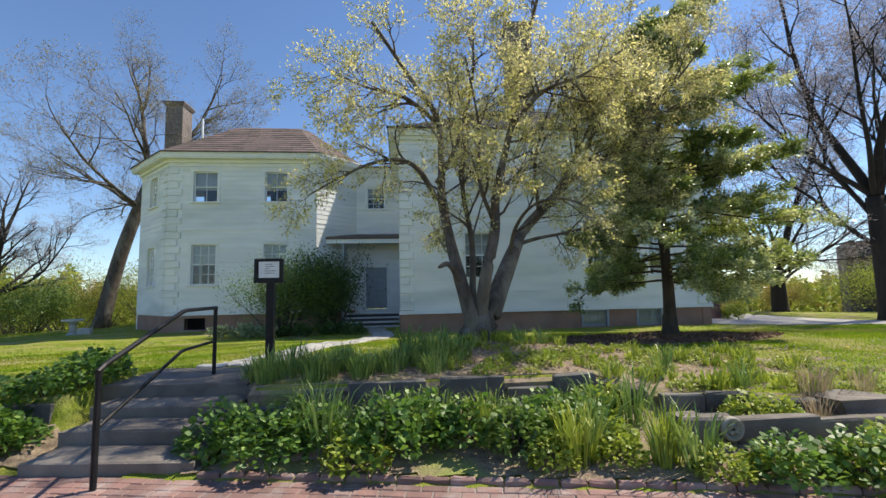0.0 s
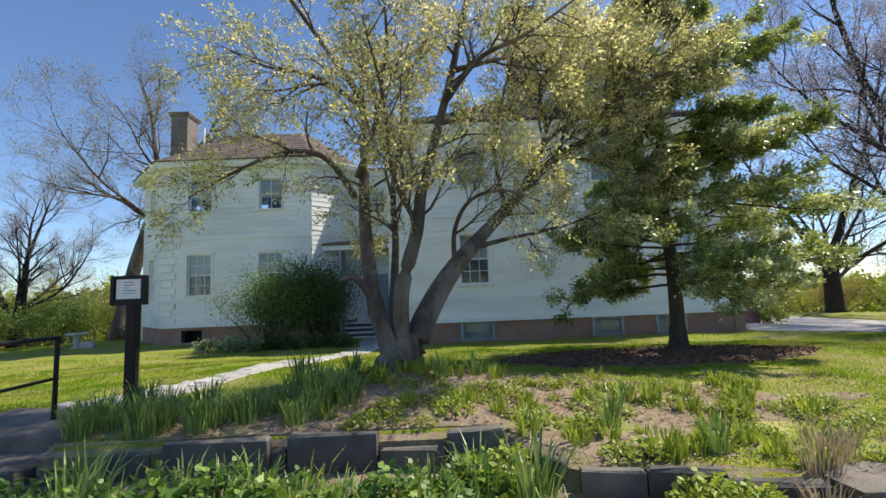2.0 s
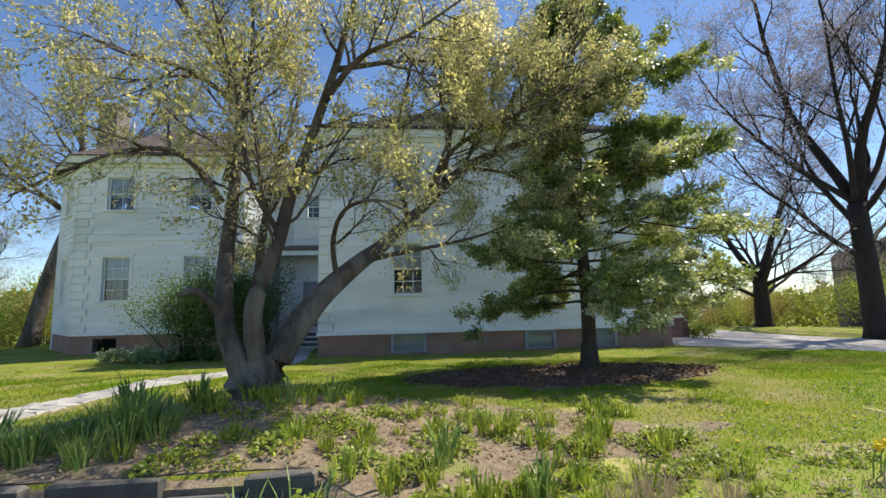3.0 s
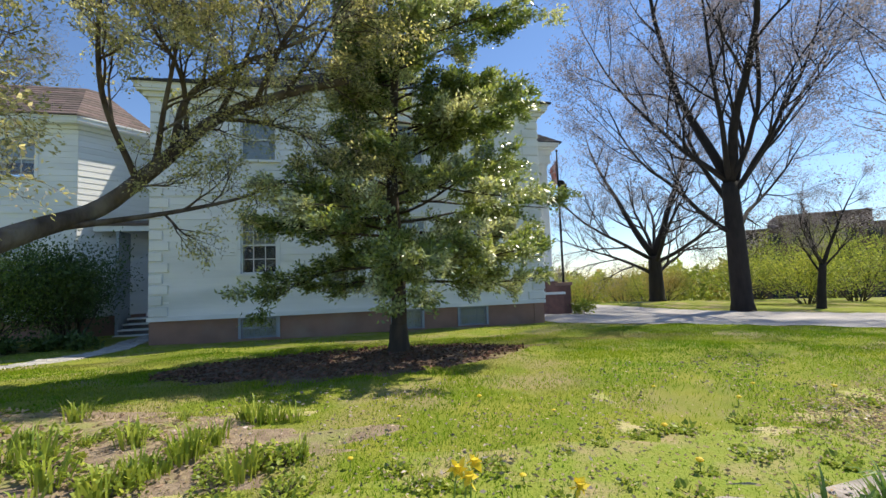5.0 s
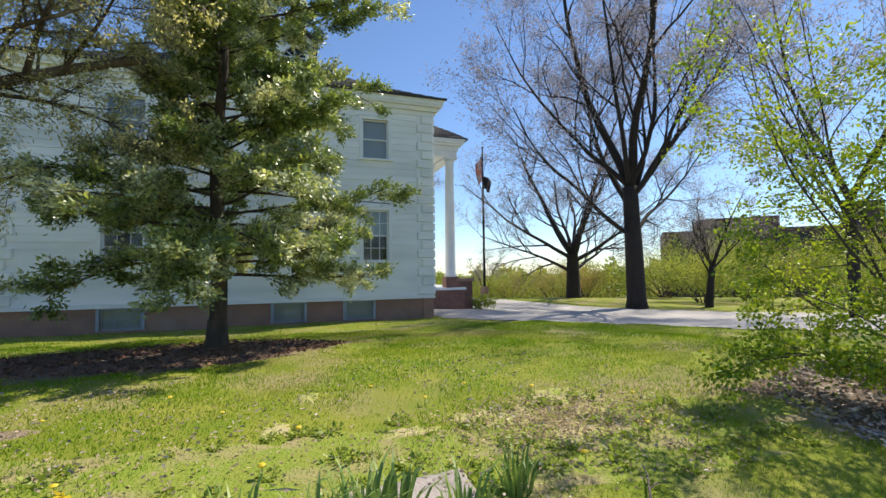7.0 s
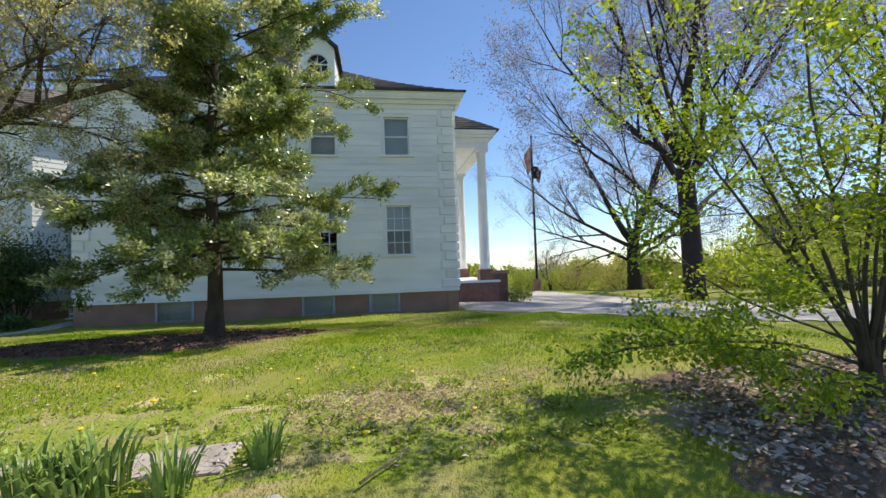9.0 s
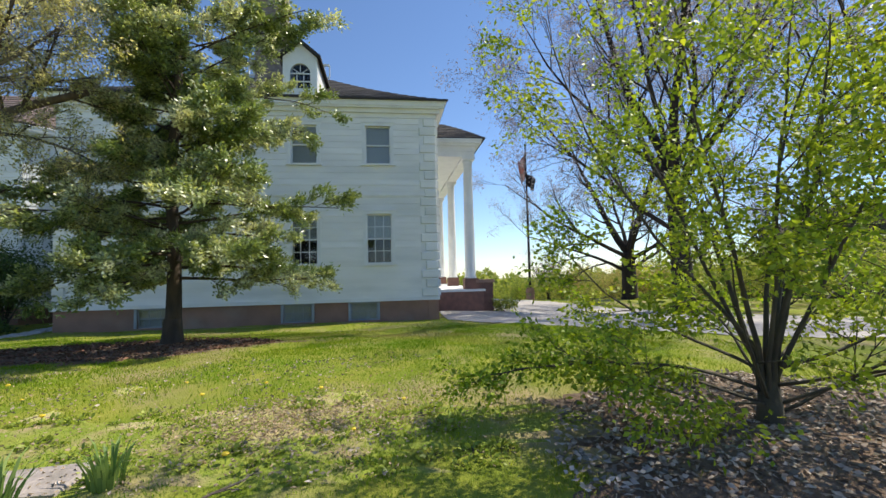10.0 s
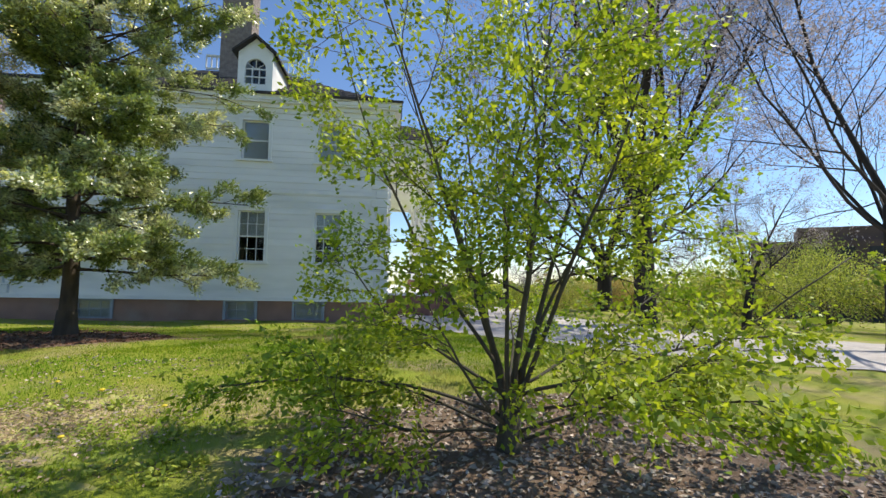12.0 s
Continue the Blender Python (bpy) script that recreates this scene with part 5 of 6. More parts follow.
def rough_block(cx, cy, cz, w, d, h, turn, rnd, wear=0.02):
    """A stone slab with chipped, uneven corners; its base stands at cz."""
    b = Build()
    def c(u, v, t):
        p = Vector((u, v, 0))
        p.rotate(Euler((0, 0, turn)))
        return (cx + p.x + rnd.uniform(-wear, wear) * 0.5, cy + p.y + rnd.uniform(-wear, wear) * 0.5, cz + t + rnd.uniform(-wear, wear) * 0.6)
    e = 0.018
    rings = []
    for t, s in ((0, 0), (h - e, 0), (h, e)):
        rings.append([c(-w / 2 + s, -d / 2 + s, t), c(0.0, -d / 2 + s, t), c(w / 2 - s, -d / 2 + s, t), c(w / 2 - s, d / 2 - s, t), c(0.0, d / 2 - s, t), c(-w / 2 + s, d / 2 - s, t)])
    for a, q in zip(rings, rings[1:]):
        b.prism(a, q)
    return b


rnd = random.Random(3)
steps = thing("garden_steps", "worn grey stone garden steps up to the lawn", "steps")
for i in range(3):
    part("step", rough_block(-3.27, 4.56 + i * 0.43, -0.05, 1.52, 0.66, 0.275 + i * 0.125, -0.12, rnd), STEPSTONE, steps)
part("landing", rough_block(-3.36, 6.07, 0.1, 1.62, 1.1, 0.51, -0.08, rnd), STEPSTONE, steps)
part("landing", rough_block(-2.33, 5.42, 0.1, 0.42, 0.34, 0.50, -0.05, rnd), STEPSTONE, steps)

railing = thing("handrail", "black iron handrail beside the garden steps", "handrail")
rx_ = -3.22
part("post", Build().tube([(rx_, 3.95, 0.08), (rx_, 3.95, 1.03)], [0.024, 0.024], 8), IRON, railing)
part("post", Build().tube([(rx_, 6.11, 0.55), (rx_, 6.11, 1.44)], [0.024, 0.024], 8), IRON, railing)
part("top_rail", Build().tube([(rx_, 3.93, 1.02), (rx_, 4.01, 1.06), (rx_, 5.25, 1.43), (rx_, 5.34, 1.445), (rx_, 6.13, 1.445)], [0.024] * 5, 8), IRON, railing)
part("middle_rail", Build().tube([(rx_, 3.95, 0.58), (rx_, 5.25, 1.0), (rx_, 5.34, 1.01), (rx_, 6.11, 1.02)], [0.018] * 4, 8), IRON, railing)

sign = thing("sign", "black post sign with a white printed notice in a frame", "sign")
part("post", Build().box(lambda u, d, z: (-2.60 + u, 6.36 + d, z), (-0.05, 0.05), (-0.05, 0.05), (0.4, 1.78)), IRON, sign)
SG = lambda u, d, z: (-2.61 + u, 6.30 - d, 1.925 + z)
part("backing_board", Build().box(SG, (-0.17, 0.17), (-0.03, 0.015), (-0.14, 0.14)), IRON, sign)
part("frame", Build().box(SG, (-0.19, -0.15), (-0.035, 0.04), (-0.165, 0.165)).box(SG, (0.15, 0.19), (-0.035, 0.04), (-0.165, 0.165)).box(SG, (-0.15, 0.15), (-0.03, 0.035), (-0.165, -0.10)).box(SG, (-0.15, 0.15), (-0.03, 0.035), (0.14, 0.165)), IRON, sign)
notice = part("notice", Build().box(SG, (-0.135, 0.135), (0.015, 0.021), (-0.095, 0.125)), PAPER, sign, "white paper notice with grey lines of print")
for i, (w, x0) in enumerate(((0.10, -0.05), (0.12, -0.05), (0.06, -0.05), (0.15, -0.06), (0.13, -0.06))):
    part("text_line", Build().box(SG, (x0, x0 + w), (0.021, 0.0225), (0.085 - i * 0.03, 0.093 - i * 0.03)), INK, notice)

upper = thing("retaining_wall", "low wall of upright dark bluestone slabs holding the lawn edge", "wall")
slabs = [(-2.15, 0.5, 0.30), (-1.70, 0.36, 0.44), (-0.98, 0.86, 0.52), (-0.48, 0.14, 0.42), (-0.04, 0.74, 0.53), (0.61, 0.55, 0.40), (1.13, 0.50, 0.52), (1.55, 0.55, 0.42), (1.99, 0.44, 0.40), (2.45, 0.50, 0.42), (3.0, 0.60, 0.34)]
for x, w, h in slabs:
    slope = (wall_y(x + 0.1) - wall_y(x - 0.1)) / 0.2
    part("slab", rough_block(x, wall_y(x) - 0.06 + rnd.uniform(-0.02, 0.02), 0.12, w - 0.02, 0.09, h, math.atan(slope), rnd, 0.015), SLATE, upper)
for x, w, h in ((3.75, 0.85, 0.36), (4.5, 0.6, 0.30)):
    part("boulder", rough_block(x, wall_y(x), 0.1, w, 0.45, h, -0.1, rnd, 0.09), STEPSTONE, upper)
bank = Build()
for i in range(34):
    x0_, x1_ = -2.45 + i * 0.2, -2.25 + i * 0.2
    ya, yb = wall_y(x0_), wall_y(x1_)
    za, zb_ = float(land(x0_, ya + 0.12)) + 0.012, float(land(x1_, yb + 0.12)) + 0.012
    bank.prism([(x0_, ya - 0.04, 0.08), (x1_, yb - 0.04, 0.08), (x1_, yb + 0.12, 0.08), (x0_, ya + 0.12, 0.08)], [(x0_, ya - 0.04, za - 0.07), (x1_, yb - 0.04, zb_ - 0.07), (x1_, yb + 0.12, zb_), (x0_, ya + 0.12, za)])
tagged(new("planting_bank", bank.mesh("planting_bank", SOIL)), "bare brown earth behind the slab wall", "soil", kind="structure")
left_edge = thing("retaining_wall", "low stone edging of the lawn beside the steps", "wall")
for i in range(6):
    part("slab", rough_block(-4.75 - i * 0.75, 5.12, 0.12, 0.72, 0.12, 0.42, rnd.uniform(-0.05, 0.05), rnd, 0.02), SLATE, left_edge)
lower = thing("retaining_wall", "lower terrace wall of long grey stone slabs in the bed", "wall")
for x, w, h in ((1.78, 0.5, 0.42), (2.42, 0.75, 0.40), (3.2, 0.8, 0.36), (4.0, 0.75, 0.30)):
    part("slab", rough_block(x, 3.82 - 0.03 * (x - 2), 0.06, w, 0.12, h, -0.04, rnd, 0.018), STEPSTONE, lower)
part("slab", rough_block(1.75, 4.02, 0.36, 0.30, 0.2, 0.09, 0.1, rnd, 0.02), STEPSTONE, lower)
for x in (-1.6, -0.8, 0.2, 0.9):
    part("slab", rough_block(x, 4.25 + rnd.uniform(-0.1, 0.1), 0.12, 0.5, 0.16, 0.18, rnd.uniform(-0.3, 0.3), rnd, 0.03), SLATE, lower)

plaque = thing("round_plaque", "round weathered stone ornament leaning on the lower wall", "ornament")
pb = Build()
prof = [(r * 0.8, h) for r, h in [(0.02, 0.045), (0.055, 0.05), (0.06, 0.035), (0.085, 0.033), (0.092, 0.055), (0.115, 0.06), (0.125, 0.045), (0.125, 0.0)]]
K = 28
for r, h in prof:
    for i in range(K):
        a = 2 * math.pi * i / K
        pb.v.append((1.97 + r * math.cos(a), 3.768 - h, 0.385 + r * math.sin(a)))
for j in range(len(prof) - 1):
    for i in range(K):
        pb.f.append((j * K + i, j * K + (i + 1) % K, (j + 1) * K + (i + 1) % K, (j + 1) * K + i))
pb.f.append(tuple(range(K)))
pb.f.append(tuple(range((len(prof) - 1) * K, len(prof) * K)))
part("disc", pb, PLAQUE, plaque, "", True)
for i in range(4):
    a = 0.785 + i * 1.571
    part("petal", Build().tube([(1.97 + 0.015 * math.cos(a), 3.718, 0.385 + 0.015 * math.sin(a)), (1.97 + 0.05 * math.cos(a), 3.712, 0.385 + 0.05 * math.sin(a))], [0.008, 0.014], 6), PLAQUE, plaque)

table = thing("stone_table", "small pale stone pedestal table on the lawn", "table")
zb = float(land(-15.7, 21.6))
part("tabletop", Build().lathe((-15.7, 21.6, zb), [(0.36, 0.62), (0.41, 0.64), (0.42, 0.69), (0.40, 0.72)], 20), FLAG, table)
part("pedestal", Build().lathe((-15.7, 21.6, zb), [(0.24, -0.06), (0.22, 0.06), (0.13, 0.12), (0.12, 0.45), (0.17, 0.58), (0.20, 0.62)], 16), FLAG, table)
seat_block = tagged(new("stone_stool", rough_block(-15.1, 21.5, zb - 0.05, 0.5, 0.34, 0.36, 0.2, rnd, 0.02).mesh("stone_stool", FLAG)), "low pale stone block beside the pedestal table", "stool")

# ---- plants ----
def leaf_mound(name, label, seed, material, r, h, n, leaf, group):
    """A mound of broad leaves on short stalks, at the origin."""
    rng = np.random.default_rng(seed)
    a = rng.uniform(0, 6.283, n)
    q = np.sqrt(rng.uniform(0, 1, n)) * r
    top = h * (1 - (q / r) ** 2 * 0.75)
    P = np.stack([q * np.cos(a), q * np.sin(a), top * rng.uniform(0.35, 1.0, n)], -1)
    D = np.stack([np.cos(a), np.sin(a), 0.5 + 0 * a], -1)
    plant = thing(name, label, "plant", group)
    ob = new("foliage", quads_mesh("foliage", broad_leaves(rng, P, D, leaf, leaf * 0.6), material, 6))
    ob.parent = plant
    B = Build()
    for i in range(10):
        k = i * n // 10
        B.tube([(0.02 * math.cos(i), 0.02 * math.sin(i), -0.03), (P[k][0] * 0.5, P[k][1] * 0.5, P[k][2] * 0.6), tuple(P[k])], [0.006, 0.005, 0.003], 4)
    part("stalk", B, TWIG, plant)
    return plant


def blade_tuft(name, label, seed, material, r, h, n, width, group, cat="plant"):
    """A tuft of long arching blades, at the origin."""
    rng = np.random.default_rng(seed)
    F_ = []
    for i in range(n):
        a, q = rng.uniform(0, 6.283), r * math.sqrt(rng.uniform())
        b = np.array([q * math.cos(a), q * math.sin(a), -0.02])
        out = np.array([math.cos(a), math.sin(a), 0]) * rng.uniform(0.1, 0.55) + rng.normal(0, 0.1, 3) * np.array([1, 1, 0])
        hh_ = h * rng.uniform(0.6, 1.1)
        s = np.array([-math.sin(a + 0.5), math.cos(a + 0.5), 0]) * width * 0.5
        pts = [b, b + out * hh_ * 0.25 + [0, 0, hh_ * 0.5], b + out * hh_ * 0.6 + [0, 0, hh_ * 0.85], b + out * hh_ * 1.05 + [0, 0, hh_ * (1.0 if i % 3 else 0.8)]]
        w = [0.9, 1.0, 0.75, 0.08]
        for k in range(3):
            F_.append([pts[k] - s * w[k], pts[k] + s * w[k], pts[k + 1] + s * w[k + 1], pts[k + 1] - s * w[k + 1]])
    plant = thing(name, label, cat, group)
    ob = new("foliage", quads_mesh("foliage", F_, material))
    ob.parent = plant
    return plant


def spread_plants(proto, spots, seed, smin=0.8, smax=1.2):
    """The first plant goes to the first spot, copies to the others."""
    rnd = random.Random(seed)
    for i, (x, y) in enumerate(spots):
        s = rnd.uniform(smin, smax)
        m = Matrix.Translation((x, y, float(land(x, y)))) @ Matrix.Rotation(rnd.uniform(0, 6.28), 4, "Z") @ Matrix.Diagonal((s, s, s * rnd.uniform(0.85, 1.15), 1))
        if i == 0:
            first = m
        else:
            copy_thing(proto, m)
    proto.matrix_basis = first


def bed_spots(seed, n, x0, x1, lo, hi):
    rnd = random.Random(seed)
    out = []
    for i in range(n):
        x = x0 + (x1 - x0) * (i + rnd.random()) / n
        a, b = lo(x), hi(x)
        y = rnd.uniform(a, b)
        if x > 1.15 and 3.3 < y < 4.0 and lo(x) < 4:
            continue
        out.append((x, y))
    return out


path_edge = lambda x: 3.56 - 0.2 * x
spread_plants(leaf_mound("leafy_plant", "tall broad-leaved dark green plant in the terraced bed", 400, LEAF_PLANT, 0.34, 0.46, 520, 0.078, "plants of the terraced bed"), [(-2.25, 4.42), (-1.75, 4.4), (-1.95, 4.2), (-1.05, 4.3), (-0.62, 4.35), (-0.95, 4.1), (-0.15, 4.25), (0.55, 4.3), (1.05, 4.55), (0.85, 4.15), (2.05, 3.28), (2.6, 3.22), (-2.5, 4.55), (-1.45, 4.3), (0.3, 4.15)], 1, 0.75, 1.15)
spread_plants(leaf_mound("leafy_plant", "leafy mid-green plant in the terraced bed", 401, LEAF_BUSH, 0.26, 0.46, 460, 0.060, "plants of the terraced bed"), bed_spots(2, 13, -2.3, 3.4, lambda x: path_edge(x) + 0.3, lambda x: wall_y(x) - 0.55), 2, 0.6, 1.1)
spread_plants(leaf_mound("leafy_plant", "fresh yellow-green leafy plant in the terraced bed", 402, LEAF_YOUNG, 0.24, 0.30, 380, 0.062, "plants of the terraced bed"), [(0.95, 3.72), (1.0, 4.02), (0.75, 3.9), (0.4, 3.75), (1.1, 4.55), (2.7, 4.05), (1.35, 4.75), (2.0, 3.35), (2.5, 3.2), (2.45, 4.1), (0.65, 4.3), (3.0, 3.3), (-1.2, 3.98), (1.6, 3.4)], 3)
spread_plants(leaf_mound("leafy_plant", "broad-leaved green plant beside the garden steps", 403, LEAF_PLANT, 0.34, 0.46, 460, 0.085, "plants beside the steps"), bed_spots(5, 15, -8.0, -4.45, lambda x: 4.55, lambda x: 5.2) + [(-4.5, 4.75), (-4.55, 5.2), (-4.4, 5.55), (-4.75, 4.6), (-5.1, 4.62), (-5.5, 4.7), (-4.45, 5.9)], 4, 0.7, 1.15)
spread_plants(blade_tuft("grass_tuft", "large tuft of bright green upright blades in the bed", 418, LEAF_YOUNG, 0.12, 0.56, 80, 0.014, "bright tufts in the bed"), [(1.3, 3.62), (0.62, 3.75), (-0.05, 4.2), (2.95, 3.15)], 13, 0.8, 1.1)
spread_plants(blade_tuft("grass_tuft", "tuft of long green iris blades in the bed", 410, BLADE_IRIS, 0.10, 0.50, 46, 0.016, "iris tufts in the bed"), bed_spots(6, 20, -1.9, 3.6, lambda x: path_edge(x) + 0.15, lambda x: wall_y(x) - 0.4) + [(1.28, 3.62), (1.5, 3.5), (0.75, 4.5)], 5, 0.7, 1.1)
spread_plants(blade_tuft("grass_tuft", "dense tuft of upright daffodil leaves at the lawn edge", 411, BLADE_IRIS, 0.13, 0.36, 60, 0.014, "daffodil tufts at the lawn edge"), bed_spots(7, 30, -2.8, -0.05, lambda x: 5.3, lambda x: 6.15), 6, 0.75, 1.1)
spread_plants(blade_tuft("grass_tuft", "small tuft of green leaves on the litter-strewn bank", 412, LEAF_YOUNG, 0.09, 0.2, 36, 0.016, "small tufts on the bank"), bed_spots(8, 90, -0.8, 4.6, lambda x: wall_y(x) + 0.15, lambda x: 7.0 - 0.1 * x), 7, 0.4, 1.2)
spread_plants(leaf_mound("leafy_plant", "low yellow-green weed on the bank", 417, LEAF_YOUNG, 0.15, 0.12, 150, 0.04, "weeds on the bank"), bed_spots(12, 90, -0.6, 4.6, lambda x: wall_y(x) + 0.12, lambda x: 6.3), 12, 0.5, 1.2)
spread_plants(blade_tuft("grass_tuft", "tuft of daffodil leaves near the tree", 413, BLADE_IRIS, 0.09, 0.42, 30, 0.02, "tufts near the tree"), [(1.25, 6.55), (-0.5, 6.3), (-0.75, 6.5), (2.3, 5.2), (2.9, 4.7), (0.85, 6.35), (-0.2, 6.75)], 8, 0.8, 1.1)
spread_plants(blade_tuft("grass_tuft", "grey-green daffodil clump beside the flat stones", 414, BLADE_IRIS, 0.11, 0.34, 44, 0.022, "clumps beside the flat stones"), [(7.35, 3.96), (7.5, 4.0), (7.62, 3.93), (7.45, 3.85), (7.27, 3.88), (7.56, 3.82), (7.98, 3.86), (6.95, 3.95), (8.4, 4.12)], 9, 0.75, 1.05)
spread_plants(blade_tuft("dry_grass", "dry straw-coloured grass clump on the bank", 415, STRAW, 0.12, 0.36, 70, 0.007, "dry clumps"), [(3.35, 4.35), (3.1, 4.05), (3.6, 4.5), (4.0, 4.4), (4.7, 4.0)], 10, 0.6, 1.1)
spread_plants(leaf_mound("leafy_plant", "small flat yellow-green weed in the thin grass", 416, LEAF_YOUNG, 0.16, 0.05, 60, 0.07, "weeds in the grass"), bed_spots(9, 80, 4.4, 11.0, lambda x: 3.95, lambda x: 5.4), 11, 0.3, 0.8)
rng = np.random.default_rng(5)
for fx_, fy_, fh_ in ((5.43, 4.75, 0.24), (5.48, 4.72, 0.20), (5.53, 4.78, 0.25), (6.05, 4.6, 0.14)):
    zf = float(land(fx_, fy_))
    top_ = Vector((fx_ + 0.02, fy_ - 0.04, zf + fh_))
    fl_ = thing("daffodil", "yellow daffodil in bloom at the lawn edge", "flower", "daffodils at the lawn edge")
    part("stem", Build().tube([(fx_, fy_, zf - 0.02), (fx_ + 0.01, fy_ - 0.01, zf + fh_ * 0.6), tuple(top_)], [0.006, 0.005, 0.005], 5), BLADE_IRIS, fl_)
    for i in range(6):
        a = i * 1.047
        V = leaf_faces(rng, np.array([tuple(top_)]), np.array([[math.cos(a), -0.25, math.sin(a)]]), 0.065, 0.042, 0.0, 0.05)
        ob = new("petal", quads_mesh("petal", V, PETAL))
        ob.parent = fl_
    part("trumpet", Build().lathe((top_.x, top_.y - 0.01, top_.z - 0.015), [(0.012, 0), (0.016, 0.02), (0.024, 0.035)], 9), PETAL, fl_)

twig = thing("fallen_twig", "fallen bare grey twig lying on the thin grass", "twig")
tz = float(land(9.15, 3.9)) + 0.03
part("stick", Build().tube([(8.98, 3.72, tz), (9.08, 3.84, tz + 0.012), (9.2, 3.98, tz + 0.01), (9.27, 4.1, tz + 0.02)], [0.009, 0.008, 0.006, 0.003], 6), BARK, twig)
part("side_shoot", Build().tube([(9.08, 3.84, tz + 0.012), (9.17, 3.87, tz + 0.02), (9.24, 3.86, tz + 0.015)], [0.005, 0.004, 0.002], 5), BARK, twig)
dandelion = thing("dandelion", "small yellow dandelion in the lawn", "flower", "dandelions in the lawn")
part("stem", Build().tube([(0, 0, -0.02), (0.004, 0, 0.03), (0.005, 0.003, 0.055)], [0.003, 0.003, 0.003], 5), BLADE_IRIS, dandelion)
part("flower_head", Build().lathe((0.005, 0.003, 0.05), [(0.006, 0.0), (0.018, 0.006), (0.021, 0.012), (0.014, 0.018), (0.004, 0.02)], 10), PETAL, dandelion)
spread_plants(dandelion, [(7.2, 5.3), (6.6, 5.9), (8.3, 5.7), (9.0, 4.3), (5.9, 4.9), (7.9, 6.3), (6.1, 6.4), (9.8, 4.6), (8.8, 6.0), (4.9, 5.4), (10.2, 5.2), (7.0, 4.75), (5.3, 6.1), (9.4, 5.7)], 15, 0.8, 1.2)

# grass, litter and chips
def grass_field(name, n, x0, x1, y0, y1, h, seed, label, keep):
    rng = np.random.default_rng(seed)
    x, y = rng.uniform(x0, x1, n), y0 + (y1 - y0) * rng.uniform(0, 1, n) ** 1.5
    k = keep(x, y)
    x, y = x[k], y[k]
    z = land(x, y)
    a = rng.uniform(0, 6.283, len(x))
    hh_ = h * rng.uniform(0.5, 1.3, len(x)) * (0.75 + 0.35 * np.sin(1.9 * x + 0.8 * y) * np.sin(1.1 * y - 0.6 * x))
    w = 0.0022 + 0.00065 * y
    sx, sy = np.cos(a) * w, np.sin(a) * w
    lx, ly = rng.normal(0, 0.45, len(x)) * hh_, rng.normal(0, 0.45, len(x)) * hh_
    V = np.stack([np.stack([x - sx, y - sy, z - 0.01], -1), np.stack([x + sx, y + sy, z - 0.01], -1), np.stack([x + lx, y + ly, z + hh_], -1)], 1)
    ob = new(name, quads_mesh(name, V, BLADE, 3))
    return tagged(ob, label, "grass", kind="stuff")


def lawn_only(x, y):
    m1 = ((x - 5.0) / 3.0) ** 2 + ((y - 9.9) / 1.55) ** 2 > 1.0
    m2 = ((x - 13.45) / 2.2) ** 2 + ((y - 3.8) / 1.65) ** 2 > 1.0
    m3 = ((x - 0.9) / 3.1) ** 2 + ((y - 5.9) / 1.15) ** 2 > 0.8
    thin = ease(np.sin(1.3 * x + 0.4) * np.sin(1.7 * y + 1.1) + 0.5 * np.sin(3.3 * x - 2.1 * y) + 0.3 * np.sin(7.1 * x + 5.3 * y), 0.3, 1.2)
    bare = np.modf(np.abs(np.sin(x * 127.1 + y * 311.7) * 43758.5))[0] < 0.85 * thin
    px = np.interp(y, [6.5, 8.9, 12.9, 15.5], [-3.3, -3.0, -2.0, -1.4])
    path = np.abs(x - px) > 0.42
    edge = np.where(x < 4.4, y > np.interp(x, [-9, 1.3, 1.8, 3.4, 4.5], [5.2, 5.2, 4.65, 4.35, 4.0]), y > 2.78)
    return m1 & m2 & m3 & ~bare & path & edge & ~drive_area(x, y)


grass_field("grass", 350000, -9, 16, 2.8, 13.0, 0.038, 900, "short bright green lawn grass", lawn_only)
grass_field("grass", 90000, -26, 24, 8.0, 30.0, 0.05, 901, "short bright green lawn grass farther off", lambda x, y: lawn_only(x, y) & ~((x > -14.5) & (x < 15) & (y > 16.9)))


def litter(name, n, inside, x0, x1, y0, y1, size, material, seed, label, cat):
    rng = np.random.default_rng(seed)
    x, y = rng.uniform(x0, x1, n), rng.uniform(y0, y1, n)
    k = inside(x, y)
    x, y = x[k], y[k]
    P = np.stack([x, y, land(x, y) + 0.03 + rng.uniform(0, 0.012, len(x))], -1)
    D = rng.normal(0, 1, P.shape) * np.array([1, 1, 0.12])
    V = leaf_faces(rng, P, D, size, size * 0.5, 0.0, 0.05)
    ob = new(name, quads_mesh(name, V, material))
    return tagged(ob, label, cat, kind="stuff")


litter("wood_chips", 12000, lambda x, y: (((x - 13.45) / 2.35) ** 2 + ((y - 3.8) / 1.75) ** 2 < 1.0) & (y > 2.8), 10.4, 16.2, 2.4, 6.0, 0.06, CHIP, 1, "grey-brown wood chips of the mulch bed, sun specks painted in the pale ones", "wood chips")
litter("wood_chips", 7000, lambda x, y: ((x - 5.0) / 3.0) ** 2 + ((y - 9.9) / 1.55) ** 2 < 1.0, 1.8, 8.2, 8.2, 11.6, 0.07, CHIP_DARK, 2, "dark wood chips under the evergreen", "wood chips")
litter("leaf_litter", 5000, lambda x, y: (((x - 0.9) / 3.3) ** 2 + ((y - 5.9) / 1.25) ** 2 < 1.0) & (y > 5.2), -2.6, 4.4, 4.6, 7.4, 0.05, STRAW, 3, "pale dry leaf litter round the tree", "leaf litter")
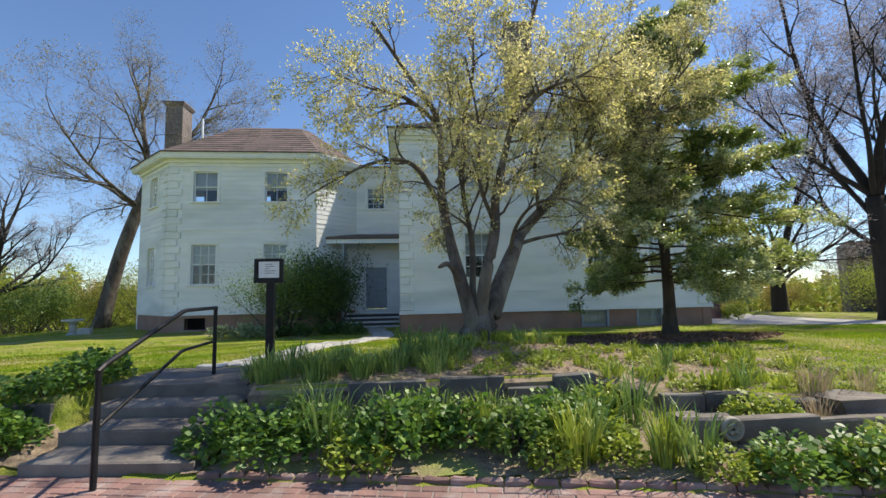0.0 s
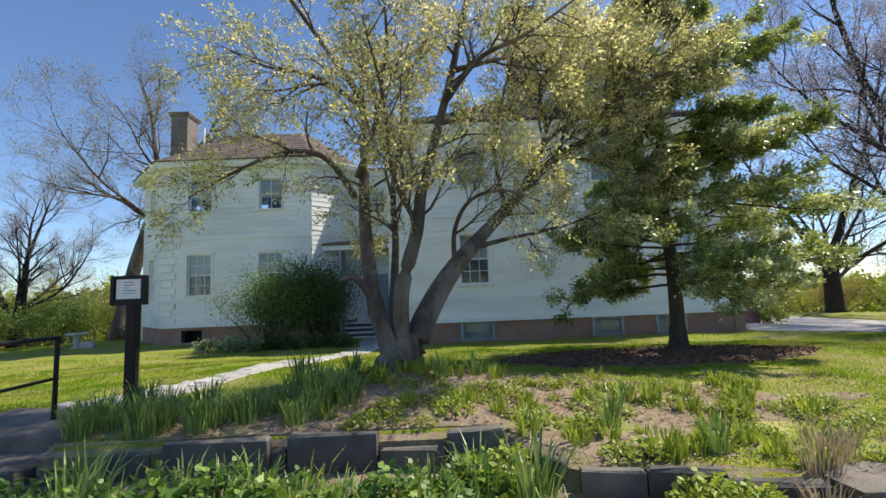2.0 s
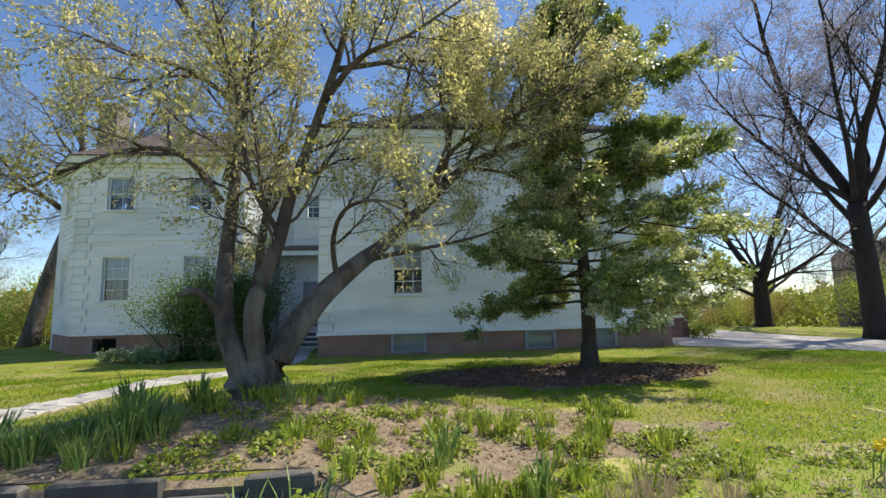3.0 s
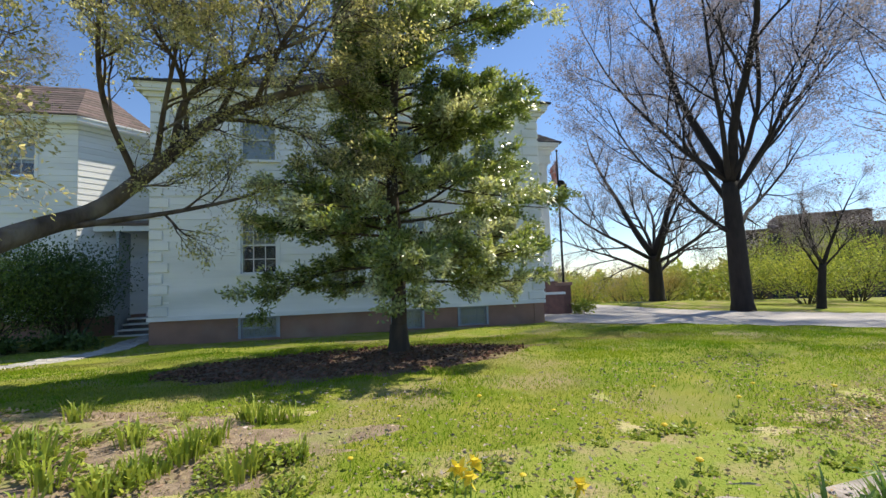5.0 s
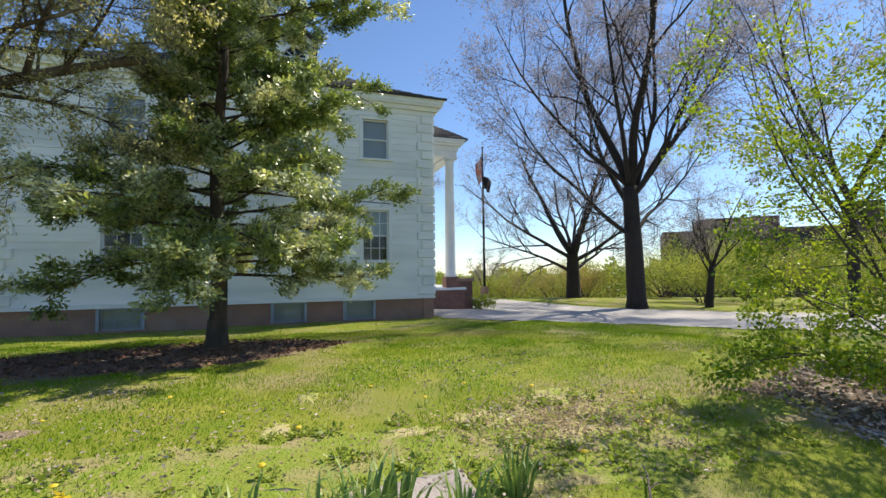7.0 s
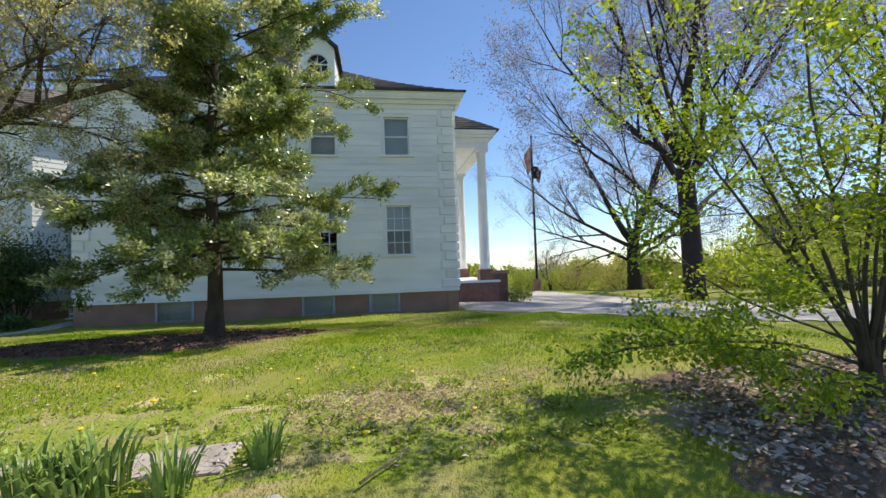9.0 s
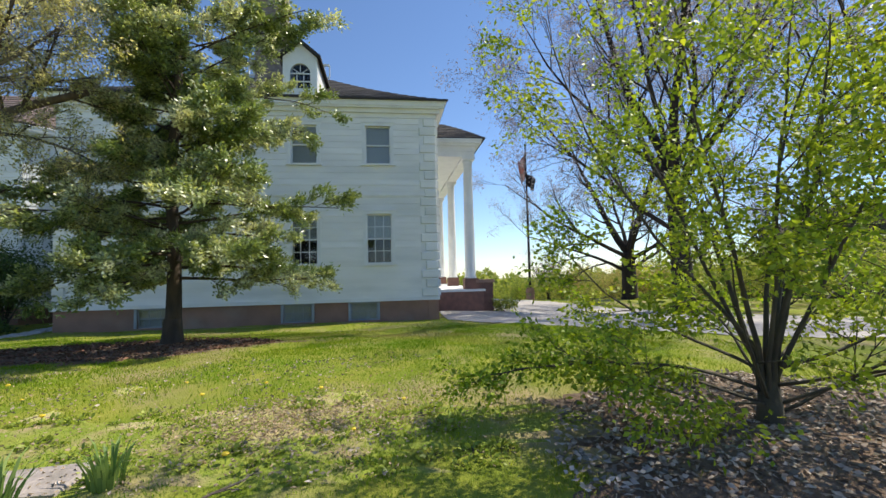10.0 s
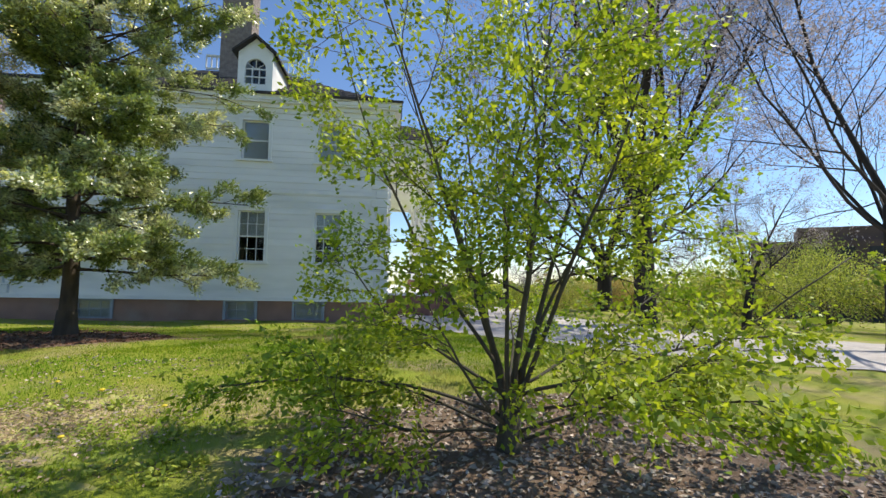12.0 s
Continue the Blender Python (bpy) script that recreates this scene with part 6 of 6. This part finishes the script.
litter("leaf_litter", 2200, lambda x, y: lawn_only(x, y) & (np.sin(1.7 * x + 0.9 * y) + np.sin(2.9 * y - 1.3 * x) > -0.4), 2.2, 10.5, 3.9, 7.6, 0.04, CHIP, 6, "brown dead leaves scattered in the thin grass", "leaf litter")
litter("leaf_litter", 6000, lambda x, y: lawn_only(x, y) & (np.modf(np.abs(np.sin(x * 12.9 + y * 78.2) * 43758.5))[0] > (y - 4.2) / 3.2), 2.5, 11.0, 3.9, 7.4, 0.035, STRAW, 4, "scattered dry leaves on the thin grass", "leaf litter")

rng = np.random.default_rng(61)
n_ = 2600
wx, wy = rng.normal(9.25, 0.55, n_), rng.normal(4.95, 0.33, n_)
V = leaf_faces(rng, np.stack([wx, wy, land(wx, wy) + 0.018 + rng.uniform(0, 0.02, n_)], -1), rng.normal(0, 1, (n_, 3)) * np.array([1, 1, 0.1]), 0.035, 0.016, 0.0, 0.05)
tagged(new("leaf_litter", quads_mesh("leaf_litter", V, STRAW)), "pale dead grass and litter on the worn patch", "leaf litter", kind="stuff")

# ---- pieces ----
garden_path = tagged(new("path"), "narrow path of pale irregular flagstones across the lawn", "path", kind="structure")
rnd = random.Random(21)
line = bez([(-3.3, 6.6, 0), (-3.05, 8.8, 0), (-2.05, 12.9, 0), (-1.45, 15.6, 0), (-1.9, 19.0, 0), (-2.0, 20.6, 0)], 12)
for i, p in enumerate(line[:-1]):
    q = line[i + 1]
    t = (q - p).normalized()
    for s in (-0.2, 0.2):
        c = p.lerp(q, 0.5) + Vector((-t.y, t.x, 0)) * s * -1
        w = (q - p).length
        part("flagstone", rough_block(c.x, c.y, float(land(c.x, c.y)) - 0.03, 0.38, w * 0.96, 0.055, math.atan2(-t.x, t.y), rnd, 0.03), FLAG, garden_path)
for x, y, w, d in ((7.08, 4.36, 0.60, 0.42), (7.82, 4.24, 0.74, 0.42), (6.42, 4.42, 0.34, 0.26), (8.5, 3.62, 0.42, 0.26)):
    ob = part("stepping_stone", rough_block(x, y, float(land(x, y)) - 0.04, w, d, 0.055, rnd.uniform(-0.5, 0.5), rnd, 0.05), FLATSTONE, None)
    tagged(ob, "flat pale stone sunk in the thin grass", "stone", "flat stones in the grass")

brick_path = tagged(new("pavement", Build().prism([(-10, -0.6, 0.02), (16, -0.6, 0.02), (16, 2.3, 0.02), (4, 2.76, 0.02), (-10, 5.56, 0.02)], [(-10, -0.6, 0.107), (16, -0.6, 0.107), (16, 2.3, 0.107), (4, 2.76, 0.107), (-10, 5.56, 0.107)]).mesh("pavement", MORTAR)), "red brick garden path", "path", kind="structure")
bm_brick = Build().prism([(-0.098, -0.047, -0.03), (0.098, -0.047, -0.03), (0.098, 0.047, -0.03), (-0.098, 0.047, -0.03)], [(-0.098, -0.047, 0.004), (0.098, -0.047, 0.004), (0.098, 0.047, 0.004), (-0.098, 0.047, 0.004)])
bm_brick.prism([(-0.098, -0.047, 0.004), (0.098, -0.047, 0.004), (0.098, 0.047, 0.004), (-0.098, 0.047, 0.004)], [(-0.092, -0.041, 0.010), (0.092, -0.041, 0.010), (0.092, 0.041, 0.010), (-0.092, 0.041, 0.010)])
brick_mesh = bm_brick.mesh("brick", PAVER)
turn = math.atan(-0.2)
rest = Build()
count = 0
for j in range(44):
    for i in range(68):
        u, v = -9.8 + i * 0.205 + (0.1 if j % 2 else 0), -0.06 - j * 0.102
        x = u * math.cos(turn) - v * math.sin(turn)
        y = 3.56 + u * math.sin(turn) + v * math.cos(turn)
        if x > 4.0 or x < -9.8 or y < -0.55:
            continue
        if j < 6 and -4.6 < x < 3.2 and count < 300:
            ob = new("brick", brick_mesh)
            ob.parent = brick_path
            ob.matrix_basis = Matrix.Translation((x, y, 0.105 + rnd.uniform(-0.004, 0.004))) @ Matrix.Rotation(turn + rnd.uniform(-0.02, 0.02), 4, "Z")
            count += 1
        else:
            c, s = math.cos(turn), math.sin(turn)
            rest.box(lambda a, b, z: (x + a * c - b * s, y + a * s + b * c, z), (-0.096, 0.096), (-0.045, 0.045), (0.07, 0.113))
for j in range(26):
    for i in range(58):
        x, y = 4.1 + i * 0.205 + (0.1 if j % 2 else 0), -0.5 + j * 0.102
        if y < 2.7 - 0.04 * (x - 4):
            rest.box(lambda a, b, z: (x + a, y + b, z), (-0.096, 0.096), (-0.045, 0.045), (0.07, 0.113))
rb_ = part("brick_field", rest, PAVER, brick_path)
tagged(rb_, kind="stuff")
for i in range(30):
    x = -2.4 + i * 0.205
    ob = part("edging_brick", rough_block(x, path_edge(x) + 0.04, 0.06, 0.195, 0.06, 0.10, turn, rnd, 0.012), PAVER, brick_path)

for wall, F, length, holes, z0, z1, ends_ in BOARDS:
    n = int(round((z1 - z0) / COURSE))
    hgt = (z1 - z0) / n
    for i in range(n):
        za, zb = z0 + i * hgt, z0 + (i + 1) * hgt
        blocked = [(h[0] - 0.1, h[1] + 0.1) for h in holes if h[2] - 0.07 < zb - 0.02 and h[3] + 0.1 > za + 0.02]
        for ua, ub in cuts(ends_[0], length - ends_[1], blocked):
            b = Build().prism([F(ua, 0.0, za + 0.004), F(ub, 0.0, za + 0.004), F(ub, 0.0, zb - 0.002), F(ua, 0.0, zb - 0.002)],
                              [F(ua, 0.022 + 0.010 * (i % 5 == 3), za + 0.004), F(ub, 0.022 + 0.010 * (i % 5 == 3), za + 0.004), F(ub, 0.009, zb - 0.002), F(ua, 0.009, zb - 0.002)])
            part("board", b, WHITE, wall)
